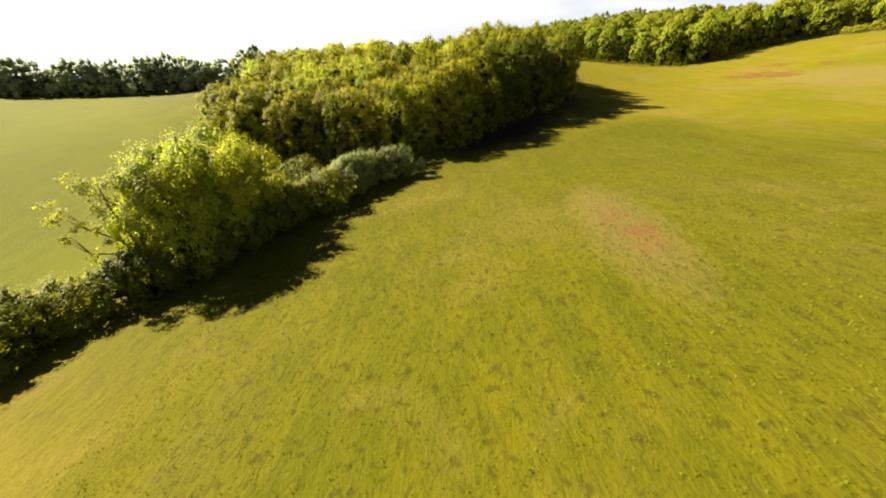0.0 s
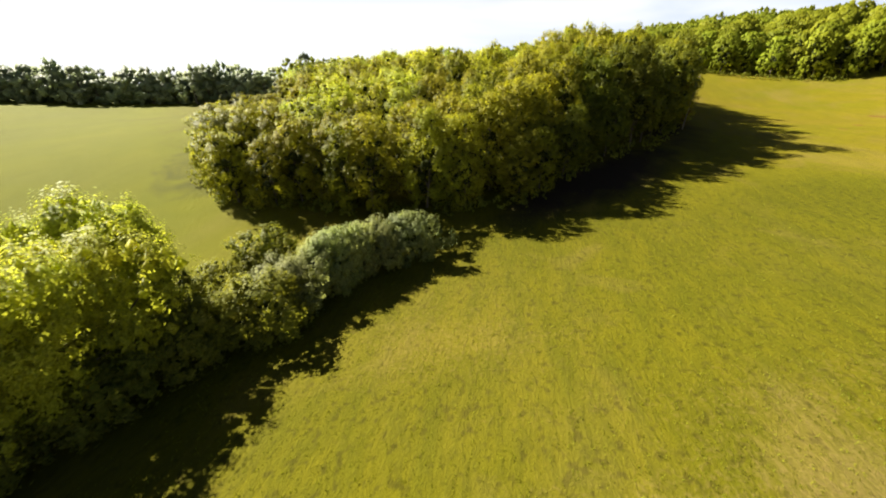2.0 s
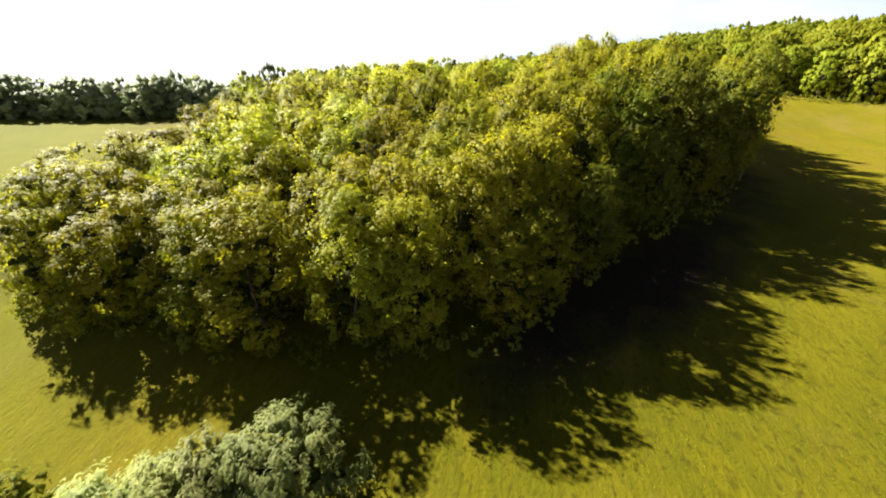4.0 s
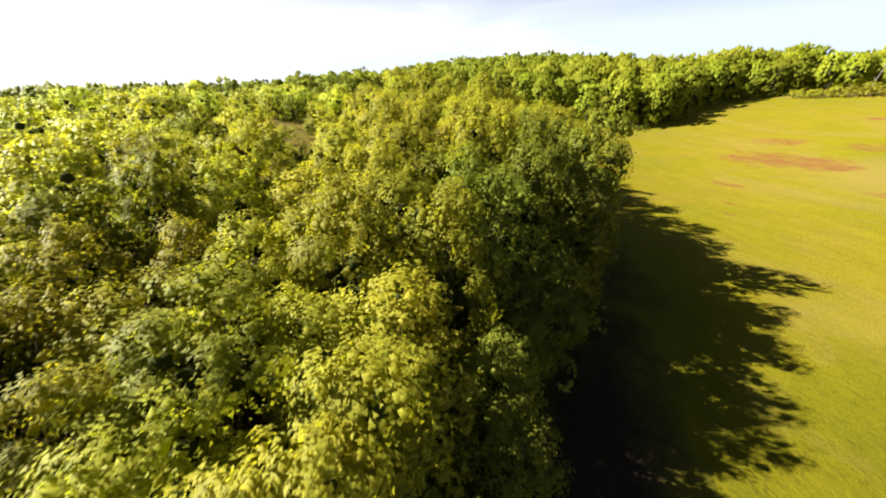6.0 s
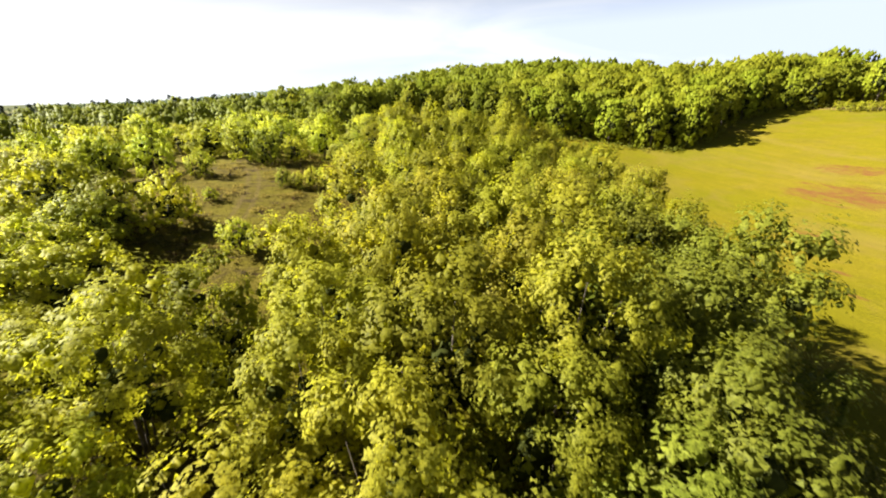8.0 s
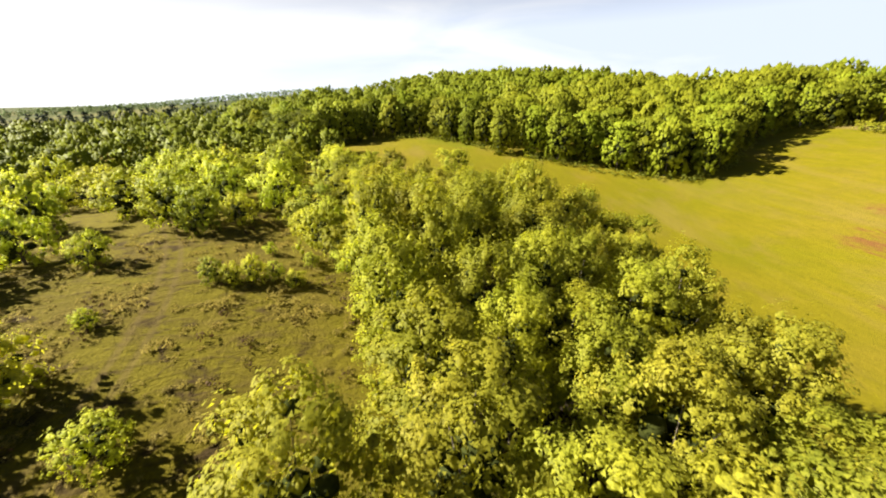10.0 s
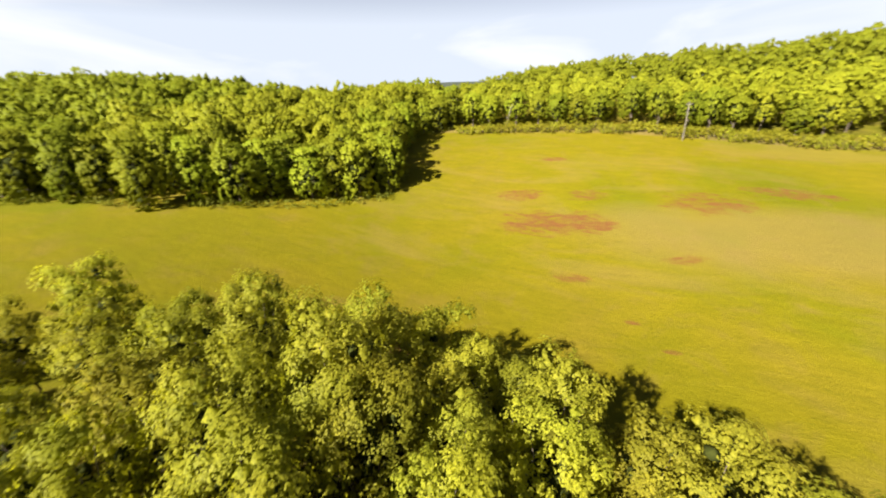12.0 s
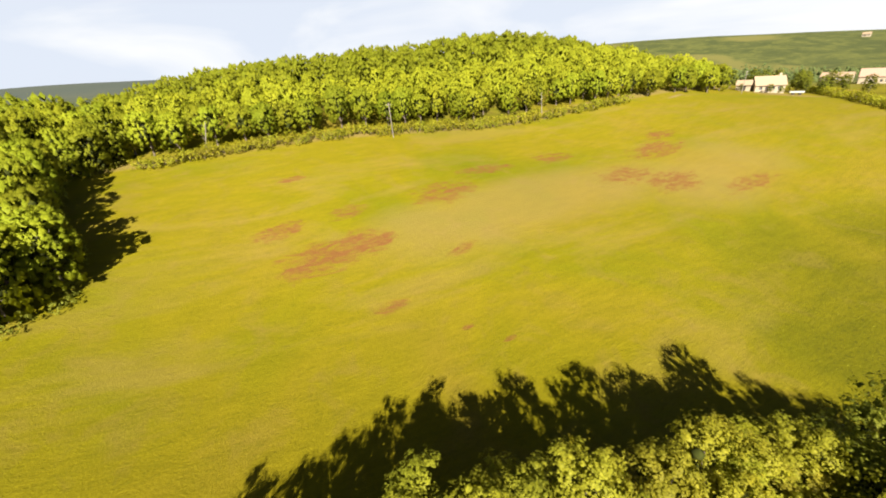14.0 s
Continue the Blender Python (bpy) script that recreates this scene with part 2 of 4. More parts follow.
def ground_material():
    m, t, shader, _ = material("meadow", 0.95)
    geo = t.nodes.new("ShaderNodeNewGeometry")
    pos = geo.outputs["Position"]
    sep = t.nodes.new("ShaderNodeSeparateXYZ")
    link(t, pos, sep.inputs[0])
    xyz = sep.outputs
    broad = noisy(t, pos, 0.035, 5, 0.55, 0.8)
    patch = noisy(t, pos, 0.22, 6, 0.6, 0.6)
    streak = noisy(t, pos, 1.0, 5, 0.6, 0.3, (0.9, 0.22, 0.5))
    fine = noisy(t, pos, 6.5, 5, 0.7)
    grass = ramp(t, broad, [(0.30, (0.250, 0.290, 0.006)), (0.46, (0.350, 0.330, 0.008)), (0.58, (0.400, 0.345, 0.012)), (0.74, (0.430, 0.335, 0.030))])
    grass = mixed(t, spread(t, patch, 0.52, 0.75, 0, 0.55), grass, (0.410, 0.290, 0.080))
    grass = mixed(t, spread(t, streak, 0.35, 0.7, 0, 0.5), grass, (0.250, 0.235, 0.006))
    tuft = noisy(t, pos, 2.4, 6, 0.72, 0.5, (1.5, 0.5, 0.6))
    grass = mixed(t, spread(t, tuft, 0.52, 0.72, 0, 0.6), grass, (0.185, 0.180, 0.008))
    grass = mixed(t, spread(t, fine, 0.32, 0.62, 0.34, 0), grass, (0.150, 0.140, 0.008))
    near = ellipse_mask(t, xyz, 10, 22, 34, 44, 0.0, ragged_at(t, broad))
    lush = mixed(t, spread(t, streak, 0.35, 0.65), (0.220, 0.208, 0.005), (0.156, 0.164, 0.004))
    lush = mixed(t, spread(t, tuft, 0.48, 0.64, 0, 0.7), lush, (0.125, 0.130, 0.005))
    lush = mixed(t, spread(t, calc(t, "MULTIPLY", fine, spread(t, broad, 0.42, 0.62, 0.6, 1.2)), 0.54, 0.74, 0, 0.5), lush, (0.360, 0.270, 0.085))
    lush = mixed(t, spread(t, patch, 0.56, 0.72, 0, 0.32), lush, (0.360, 0.290, 0.060))
    # dark specks: shade between the tufts, put into the ground colour
    gap_shade = noisy(t, pos, 2.7, 2, 0.5, 0.0, (1.2, 0.9, 0.8))
    lush = mixed(t, spread(t, gap_shade, 0.57, 0.68, 0, 0.7), lush, (0.070, 0.066, 0.006))
    grass = mixed(t, calc(t, "MULTIPLY", near, 0.84), grass, lush)
    tan = calc(t, "MAXIMUM", ellipse_mask(t, xyz, 68, 48, 11, 46, 0.05, ragged_at(t, broad)), ellipse_mask(t, xyz, 62, 10, 14, 24, 0.1, ragged_at(t, broad)))
    tan = calc(t, "MAXIMUM", tan, calc(t, "MULTIPLY", spread(t, noisy(t, pos, 0.07, 5, 0.6, 0.6, (1.6, 0.6, 1.0)), 0.50, 0.66), 0.6))
    tan = calc(t, "MULTIPLY", tan, spread(t, near, 0.0, 1.0, 1.0, 0.25))
    grass = mixed(t, calc(t, "MULTIPLY", tan, 0.45), grass, (0.450, 0.320, 0.120))
    other = calc(t, "SUBTRACT", calc(t, "ADD", xyz[0], 5.0), calc(t, "MULTIPLY", calc(t, "SUBTRACT", xyz[1], 40.0), 0.78))
    other = calc(t, "MULTIPLY", spread(t, other, -4.0, -1.0, 1.0, 0.0), spread(t, calc(t, "ADD", xyz[0], calc(t, "MULTIPLY", calc(t, "SUBTRACT", xyz[1], 40.0), 0.4)), -26.0, -14.0, 1.0, 0.0))
    grass = mixed(t, calc(t, "MULTIPLY", other, 0.92), grass, mixed(t, spread(t, broad, 0.40, 0.60), mixed(t, patch, (0.215, 0.258, 0.001), (0.335, 0.338, 0.002)), mixed(t, spread(t, streak, 0.3, 0.7), (0.272, 0.292, 0.014), (0.215, 0.245, 0.004))))
    grass = mixed(t, calc(t, "MULTIPLY", ellipse_mask(t, xyz, 9.3, 18.5, 2.4, 9.0, -0.12, ragged_at(t, tuft)), 0.40), grass, mixed(t, fine, (0.330, 0.245, 0.075), (0.450, 0.330, 0.130)))
    pale = calc(t, "MAXIMUM", ellipse_mask(t, xyz, 92, -78, 12, 5, 0.3, ragged_at(t, broad)), ellipse_mask(t, xyz, 106, -39, 0.8, 6, 0.2, ragged_at(t, broad)))
    grass = mixed(t, calc(t, "MULTIPLY", pale, 0.7), grass, (0.42, 0.33, 0.17))
    # the unmown clearing above the copse
    ragged = calc(t, "MULTIPLY", calc(t, "SUBTRACT", patch, 0.5), 1.6)
    clear = calc(t, "MAXIMUM", ellipse_mask(t, xyz, -5, 96, 17, 30, 0.1, ragged), ellipse_mask(t, xyz, -40, 120, 40, 60, 0.2, ragged))
    dry = ramp(t, fine, [(0.28, (0.145, 0.124, 0.010)), (0.50, (0.255, 0.222, 0.016)), (0.75, (0.335, 0.290, 0.028))])
    clump = noisy(t, pos, 0.9, 5, 0.6, 0.8, (0.55, 1.3, 0.6))
    dry = mixed(t, spread(t, clump, 0.50, 0.68, 0, 0.7), dry, (0.130, 0.090, 0.028))
    dry = mixed(t, spread(t, patch, 0.45, 0.68, 0, 0.6), dry, (0.195, 0.140, 0.034))
    dry = mixed(t, spread(t, noisy(t, pos, 0.75, 4, 0.55, 0.6, (0.8, 1.2, 0.6)), 0.56, 0.66, 0, 0.8), dry, (0.075, 0.046, 0.024))
    col = mixed(t, clear, grass, dry)
    # two wheel ruts that bend through the clearing
    along = calc(t, "SUBTRACT", xyz[1], 96.5)
    rut = calc(t, "ADD", calc(t, "ADD", xyz[0], 3.7), calc(t, "MULTIPLY", calc(t, "MULTIPLY", along, along), 0.0133))
    rut = calc(t, "ABSOLUTE", calc(t, "SUBTRACT", calc(t, "ABSOLUTE", rut), 0.52))
    rut = calc(t, "MULTIPLY", spread(t, calc(t, "ADD", rut, calc(t, "MULTIPLY", ragged, 0.12)), 0.08, 0.28, 0.55, 0.0), clear)
    col = mixed(t, rut, col, (0.25, 0.19, 0.06))
    # leaf mould under the trees, kept very dark to carry some of their shade
    mould_shade = ramp(t, fine, [(0.3, (0.035, 0.026, 0.016)), (0.7, (0.085, 0.062, 0.035))])
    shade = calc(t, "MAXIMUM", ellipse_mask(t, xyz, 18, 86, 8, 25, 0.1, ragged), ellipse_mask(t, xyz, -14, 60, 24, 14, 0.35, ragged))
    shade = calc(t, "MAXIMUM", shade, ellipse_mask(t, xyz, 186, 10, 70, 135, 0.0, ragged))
    # strip along the copse's cast shadow, darkened in the ground colour
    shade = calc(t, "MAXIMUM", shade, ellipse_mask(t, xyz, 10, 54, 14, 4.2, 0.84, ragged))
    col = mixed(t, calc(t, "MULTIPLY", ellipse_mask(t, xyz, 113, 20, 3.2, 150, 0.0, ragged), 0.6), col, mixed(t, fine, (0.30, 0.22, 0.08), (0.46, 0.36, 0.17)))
    col = mixed(t, shade, col, mould_shade)
    # bare earth
    torn = calc(t, "MULTIPLY", calc(t, "SUBTRACT", noisy(t, pos, 0.30, 6, 0.72, 0.8, (1.6, 0.7, 1.0)), 0.5), 5.0)
    bare = None
    for cx, cy, rx, ry, turn in BARE:
        e = ellipse_mask(t, xyz, cx, cy, rx * 1.3, ry * 1.2, turn, torn)
        bare = e if bare is None else calc(t, "MAXIMUM", bare, e)
        if cx in (67.5, 69):
            main = e if cx == 67.5 else calc(t, "MAXIMUM", main, e)
    speck = noisy(t, pos, 0.8, 4, 0.62, 0.5, (1.5, 0.7, 1.0))
    bare = calc(t, "MULTIPLY", bare, spread(t, speck, 0.34, 0.60, 0.08, 0.9))
    bare = calc(t, "MAXIMUM", bare, calc(t, "MULTIPLY", main, spread(t, speck, 0.24, 0.54, 0.22, 0.95)))
    col = mixed(t, bare, col, mixed(t, fine, (0.24, 0.100, 0.030), (0.40, 0.185, 0.065)))
    # woods and fields far away, with distance haze put into their colours
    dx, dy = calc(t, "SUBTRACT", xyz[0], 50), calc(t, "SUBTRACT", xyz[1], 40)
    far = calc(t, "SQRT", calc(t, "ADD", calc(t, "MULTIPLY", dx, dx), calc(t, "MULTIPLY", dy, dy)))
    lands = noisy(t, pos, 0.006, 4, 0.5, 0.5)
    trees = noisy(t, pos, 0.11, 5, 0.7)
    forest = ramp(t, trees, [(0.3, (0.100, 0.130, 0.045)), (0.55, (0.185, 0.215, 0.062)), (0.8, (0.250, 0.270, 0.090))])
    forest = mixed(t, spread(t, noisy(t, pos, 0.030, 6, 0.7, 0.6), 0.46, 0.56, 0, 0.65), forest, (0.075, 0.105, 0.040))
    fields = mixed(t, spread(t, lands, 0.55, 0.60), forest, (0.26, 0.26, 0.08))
    # land far to the east greyed blue: haze in the colour
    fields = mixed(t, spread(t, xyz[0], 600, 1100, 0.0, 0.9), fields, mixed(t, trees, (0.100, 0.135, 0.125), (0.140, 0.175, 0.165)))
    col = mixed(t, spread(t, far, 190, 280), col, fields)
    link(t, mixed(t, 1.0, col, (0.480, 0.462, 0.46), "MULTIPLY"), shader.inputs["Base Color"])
    shader.inputs["Specular IOR Level"].default_value = 0.10
    bump = node(t, "ShaderNodeBump", Strength=0.6, Distance=0.10)
    rough = calc(t, "ADD", calc(t, "MULTIPLY_ADD", streak, 0.7, calc(t, "MULTIPLY", fine, 0.8)), calc(t, "MULTIPLY", tuft, 1.3))
    link(t, calc(t, "ADD", rough, calc(t, "MULTIPLY", calc(t, "MULTIPLY", clump, clear), 4.5)), bump.inputs["Height"])
    link(t, bump.outputs[0], shader.inputs["Normal"])
    return m


MEADOW = ground_material()


# ---------------------------------------------------------------- mesh helpers
def flat_mesh(name, verts, faces, mat, smooth=False):
    me = bpy.data.meshes.new(name)
    me.from_pydata(verts, [], faces)
    me.materials.append(mat)
    if smooth:
        me.shade_smooth()
    return me


def part(name, mesh, parent, label=""):
    ob = new(name, mesh)
    ob.parent = parent
    if label:
        tagged(ob, label)
    return ob


def bm_mesh(name, bm, mat, smooth=False):
    me = bpy.data.meshes.new(name)
    bm.to_mesh(me)
    bm.free()
    me.materials.append(mat)
    if smooth:
        me.shade_smooth()
    return me


def tube(bm, points, radii, sides=6, joint=()):
    """A tapering branch through the points."""
    rings = []
    for i, (p, r) in enumerate(zip(points, radii)):
        a, b = points[max(i - 1, 0)], points[min(i + 1, len(points) - 1)]
        d = (Vector(b) - Vector(a)).normalized()
        u = d.orthogonal().normalized()
        v = d.cross(u)
        rings.append([bm.verts.new(Vector(p) + r * (math.cos(k * math.tau / sides) * u + math.sin(k * math.tau / sides) * v)) for k in range(sides)])
    if joint:
        near = min(joint, key=lambda v: (v.co - rings[0][0].co).length)
        bm.faces.new((rings[0][0], rings[0][1], near))
    for lo, hi in zip(rings, rings[1:]):
        best = min(range(sides), key=lambda s: sum((lo[k].co - hi[(k + s) % sides].co).length for k in range(sides)))
        for k in range(sides):
            bm.faces.new((lo[k], lo[(k + 1) % sides], hi[(k + 1 + best) % sides], hi[(k + best) % sides]))
    bm.faces.new(rings[-1])
    return [v for ring in rings for v in ring]


# ---------------------------------------------------------------- the ground, one sheet to the horizon
def spaced(lo, hi, step, reach, growth=1.16):
    mid = list(np.arange(lo, hi + step / 2, step))
    s, a, b = step, lo, hi
    left, right = [], []
    while a > -reach or b < reach:
        s *= growth
        a, b = a - s, b + s
        left.append(max(a, -reach * 1.2))
        right.append(min(b, reach * 1.2))
    return np.array(sorted(set(left)) + mid + sorted(set(right)))


gx, gy = spaced(-60, 130, 1.5, 4300), spaced(-20, 185, 1.5, 4300)
XX, YY = np.meshgrid(gx, gy)
ZZ = ground_z(XX, YY)
nx, ny = len(gx), len(gy)
verts = np.stack([XX, YY, ZZ], -1).reshape(-1, 3)
cell = (np.arange(ny - 1)[:, None] * nx + np.arange(nx - 1)[None]).ravel()
faces = np.stack([cell, cell + 1, cell + 1 + nx, cell + nx], 1)
ground = new("ground", flat_mesh("ground", verts.tolist(), faces.tolist(), MEADOW, True))
tagged(ground, "rolling yellow-green meadow with rusty bare patches", "ground", kind="structure")


# ---------------------------------------------------------------- trees
def leaf_cloud(rng, centres, sizes, per, leaf, outward, slim=0.34, upright=0.2):
    """Many small pointed leaves round the given clump centres. Returns verts and faces."""
    per = round(per * 1.7)
    n = len(centres) * per
    c = np.repeat(centres, per, 0)
    s = np.repeat(sizes, per)
    d = rng.normal(size=(n, 3))
    d /= np.linalg.norm(d, axis=1)[:, None] + 1e-9
    up_out = c - outward
    up_out /= np.linalg.norm(up_out, axis=1)[:, None] + 1e-9
    up_out[:, 2] += 0.6
    turned = (d * up_out).sum(1) < -0.25
    d[turned] *= -1
    r = rng.random(n) ** 0.42
    uneven = np.repeat(rng.uniform(0.65, 1.45, (len(centres), 3)), per, 0)
    pos = c + d * (s * r)[:, None] * uneven + rng.normal(size=(n, 3)) * (s * 0.16)[:, None]
    out_way = pos - outward
    out_way /= np.linalg.norm(out_way, axis=1)[:, None] + 1e-9
    normal = out_way * 0.4 + d * 0.45 + rng.normal(size=(n, 3)) * 0.42 + np.array([0, 0, 0.6])
    normal /= np.linalg.norm(normal, axis=1)[:, None] + 1e-9
    axis = rng.normal(size=(n, 3)) + np.array([0, 0, upright * 4])
    axis -= normal * (axis * normal).sum(1)[:, None]
    axis /= np.linalg.norm(axis, axis=1)[:, None] + 1e-9
    side = np.cross(normal, axis)
    size = leaf * rng.uniform(0.55, 1.3, n)[:, None]
    broad = side * size * slim * rng.uniform(0.8, 1.3, (n, 1))
    skew = side * size * rng.uniform(-0.25, 0.25, (n, 1))
    leaves = np.stack([pos - axis * size * 0.5 - broad, pos + axis * size * 0.5 + skew, pos - axis * size * 0.5 + broad], 1)
    return leaves.reshape(-1, 3), np.arange(n * 3).reshape(-1, 3)


def ball_shape(faces):
    """A rough ball of twenty or of eight faces, for leafy tufts and for the dark shade knots inside a bough."""
    bm = bmesh.new()
    if faces == 20:
        bmesh.ops.create_icosphere(bm, subdivisions=1, radius=1.0)
    else:
        ring = [bm.verts.new((math.cos(k * math.pi / 2), math.sin(k * math.pi / 2), 0)) for k in range(4)]
        tip, foot = bm.verts.new((0, 0, 1)), bm.verts.new((0, 0, -1))
        for k in range(4):
            bm.faces.new((ring[k], ring[(k + 1) % 4], tip))
            bm.faces.new((ring[(k + 1) % 4], ring[k], foot))
    bm.verts.index_update()
    v, f = np.array([p.co for p in bm.verts]), np.array([[q.index for q in face.verts] for face in bm.faces])
    bm.free()
    return v, f


KNOB, STUD = ball_shape(20), ball_shape(8)


def unit(v):
    return v / (np.linalg.norm(v, axis=1)[:, None] + 1e-9)


def crown_leaves(seed, height, radius, low, boughs, tufts, per, leaf, slim=0.5, upright=0.2, top=0.38, skirt=0.7, bough=0.36, knob=0.36, loose=1.0, inner=True, solid=0.5, ball=STUD, dome=0.4, close=0.0, core=1.0):
    """A crown of rounded boughs on an uneven dome, each bough a ball of leafy tufts round a knot coloured dark as inner
    shade; a tuft is dense with leaves inside (solid: how much of it) and loose at its outside; close draws the tufts
    together, dome rounds the light over the whole crown, core below 1 gathers the boughs into one mass.
    Returns the random source, the boughs' centres, vertices, faces, how many of these are shade knots, and soft
    normals."""
    rng = np.random.default_rng(seed)
    u = (np.arange(boughs) + rng.uniform(0.1, 0.9, boughs)) / boughs
    a = np.arange(boughs) * 2.39996 + rng.uniform(-0.45, 0.45, boughs)
    r = np.where(u > top, np.sqrt(np.maximum(0.0, 1 - ((u - top) / (1.04 - top)) ** 2)), skirt + (1 - skirt) * u / top)
    r = r * core * rng.uniform(0.55, 0.92, boughs) * (1 + 0.16 * np.sin(a + seed) + 0.1 * np.sin(3 * a + 2 * seed))
    size = radius * bough * rng.uniform(0.72, 1.28, boughs)
    span = max(height - low - 1.2 * radius * bough, 0.4 * (height - low))
    centres = np.stack([np.cos(a) * r * radius, np.sin(a) * r * radius, low + 0.5 * radius * bough + span * u + rng.normal(size=boughs) * 0.05 * radius], 1)
    middle = np.array([0, 0, low + (height - low) * 0.35])
    outward = unit((centres - middle) * np.array([1, 1, 0.7]))
    # tufts sit on the outer and upper side of their bough
    n = boughs * tufts
    way = unit(rng.normal(size=(n, 3)))
    lean = np.repeat(outward, tufts, 0) * 0.75 + np.array([0, 0, 0.55])
    way = unit(way + lean * rng.uniform(0.3, 1.0, (n, 1)))
    b = np.repeat(size, tufts)
    spot = np.repeat(centres, tufts, 0) + way * (b * rng.uniform(0.45 + 0.3 * close, 1.2 - 0.2 * close, n))[:, None]
    tuft = b * rng.uniform(0.32, 0.56, n) * loose
    # leaves on the outside of each tuft
    m = n * per
    d = unit(rng.normal(size=(m, 3)) + np.repeat(way, per, 0) * 1.3 + np.array([0, 0, 0.4]))
    form = rng.uniform(0.75, 1.3, (n, 3)) + np.array([0, 0, 0.15 + upright])
    long = np.repeat(form, per, 0)
    pos = np.repeat(spot, per, 0) + d * (np.repeat(tuft, per) * rng.uniform(0.62, 1.18, m))[:, None] * long
    normal = unit(np.repeat(way, per, 0) * 0.4 + d * 0.75 + rng.normal(size=(m, 3)) * 0.22 + np.array([0, 0, 0.22]))
    axis = rng.normal(size=(m, 3)) + np.array([0, 0, upright * 4]) + d * 0.6
    axis = unit(axis - normal * (axis * normal).sum(1)[:, None])
    side = np.cross(normal, axis)
    length = leaf * rng.uniform(0.6, 1.35, (m, 1))
    broad = side * length * slim * rng.uniform(0.75, 1.25, (m, 1))
    skew = side * length * rng.uniform(-0.3, 0.3, (m, 1))
    v = np.stack([pos - axis * length * 0.5 - broad, pos + axis * length * 0.5 + skew, pos - axis * length * 0.5 + broad], 1).reshape(-1, 3)
    crown_way = np.repeat(outward, tufts, 0)
    soft = unit(normal * 0.2 + np.repeat(way * 0.3 + crown_way * dome, per, 0) + d * 0.5)
    soft = np.repeat(soft, 3, 0)
    f = np.arange(m * 3).reshape(-1, 3)
    if solid:
        bv, bf = ball
        heart = spot[:, None] + bv[None] * (tuft[:, None, None] * solid * form[:, None] * rng.uniform(0.6, 1.25, (n, len(bv), 1)))
        f = np.concatenate([f, (bf[None] + len(bv) * np.arange(n)[:, None, None] + len(v)).reshape(-1, 3)])
        v = np.concatenate([v, heart.reshape(-1, 3)])
        soft = np.concatenate([soft, unit((bv[None] + (way * 0.35 + crown_way * dome)[:, None]).reshape(-1, 3))])
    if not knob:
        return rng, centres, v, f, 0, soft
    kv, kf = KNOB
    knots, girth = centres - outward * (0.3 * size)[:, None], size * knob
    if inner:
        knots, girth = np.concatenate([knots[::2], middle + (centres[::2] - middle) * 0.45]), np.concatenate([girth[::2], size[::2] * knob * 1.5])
    shade_knots = knots[:, None] + kv[None] * (girth[:, None, None] * rng.uniform(0.75, 1.15, (len(knots), len(kv), 1)))
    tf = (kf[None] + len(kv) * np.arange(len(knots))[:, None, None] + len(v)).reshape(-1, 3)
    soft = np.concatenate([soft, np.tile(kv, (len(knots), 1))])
    return rng, centres, np.concatenate([v, shade_knots.reshape(-1, 3)]), np.concatenate([f, tf]), len(tf), soft


def broad_tree(name, label, mat, seed, height, radius, low, boughs, tufts, per, leaf, category="tree", girth=0.05, limbs=7, **shape):
    """A tapered trunk with limbs under a crown of small leaves in boughs and tufts."""
    rng, centres, v, f, shade_knots, soft = crown_leaves(seed, height, radius, low, boughs, tufts, per, leaf, **shape)
    tree = tagged(new(name), label, category)
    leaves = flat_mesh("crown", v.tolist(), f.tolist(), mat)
    leaves.materials.append(SHADE_KNOT)
    leaves.polygons.foreach_set("material_index", np.r_[np.zeros(len(f) - shade_knots, np.int32), np.ones(shade_knots, np.int32)])
    leaves.normals_split_custom_set_from_vertices(soft)
    part("crown", leaves, tree)
    bm = bmesh.new()
    lean = rng.uniform(-0.3, 0.3, 2) * radius / 2.5
    fork = height * 0.35
    stem = tube(bm, [(0, 0, -0.4), (lean[0] * 0.3, lean[1] * 0.3, fork * 0.5), (lean[0], lean[1], fork), (lean[0] * 0.6, lean[1] * 0.6, height * 0.70)],
         [radius * girth * 1.25, radius * girth, radius * girth * 0.75, 0.015], 7)
    for k in range(limbs):
        hx, hy, hz = centres[(k * 7 + 3) % len(centres)] * 0.95
        b = rng.uniform(0.35, 0.95)
        hz = max(hz, fork * b + 0.3)
        tube(bm, [(lean[0] * b, lean[1] * b, fork * b), (hx * 0.5 + lean[0] * 0.4, hy * 0.5 + lean[1] * 0.4, fork * b + (hz - fork * b) * 0.6), (hx, hy, hz)],
             [radius * girth * 0.5, radius * girth * 0.32, 0.01], 5, stem)
    part("trunk", bm_mesh("trunk", bm, BARK, True), tree)
    return tree


def scatter(poly, gap, seed, keep=None):
    """Uneven places in a plot, no two nearer than gap."""
    rng = random.Random(seed)
    xs, ys = [p[0] for p in poly], [p[1] for p in poly]
    cells, got = {}, []
    for _ in range(int((max(xs) - min(xs)) * (max(ys) - min(ys)) / gap**2 * 14)):
        x, y = rng.uniform(min(xs), max(xs)), rng.uniform(min(ys), max(ys))
        if not inside(poly, x, y) or (keep and not keep(x, y)):
            continue
        i, j = int(x // gap), int(y // gap)
        if any((x - a) ** 2 + (y - b) ** 2 < gap * gap for di in (-1, 0, 1) for dj in (-1, 0, 1) for a, b in cells.get((i + di, j + dj), ())):
            continue
        cells.setdefault((i, j), []).append((x, y))
        got.append((x, y))
    return got


used = set()


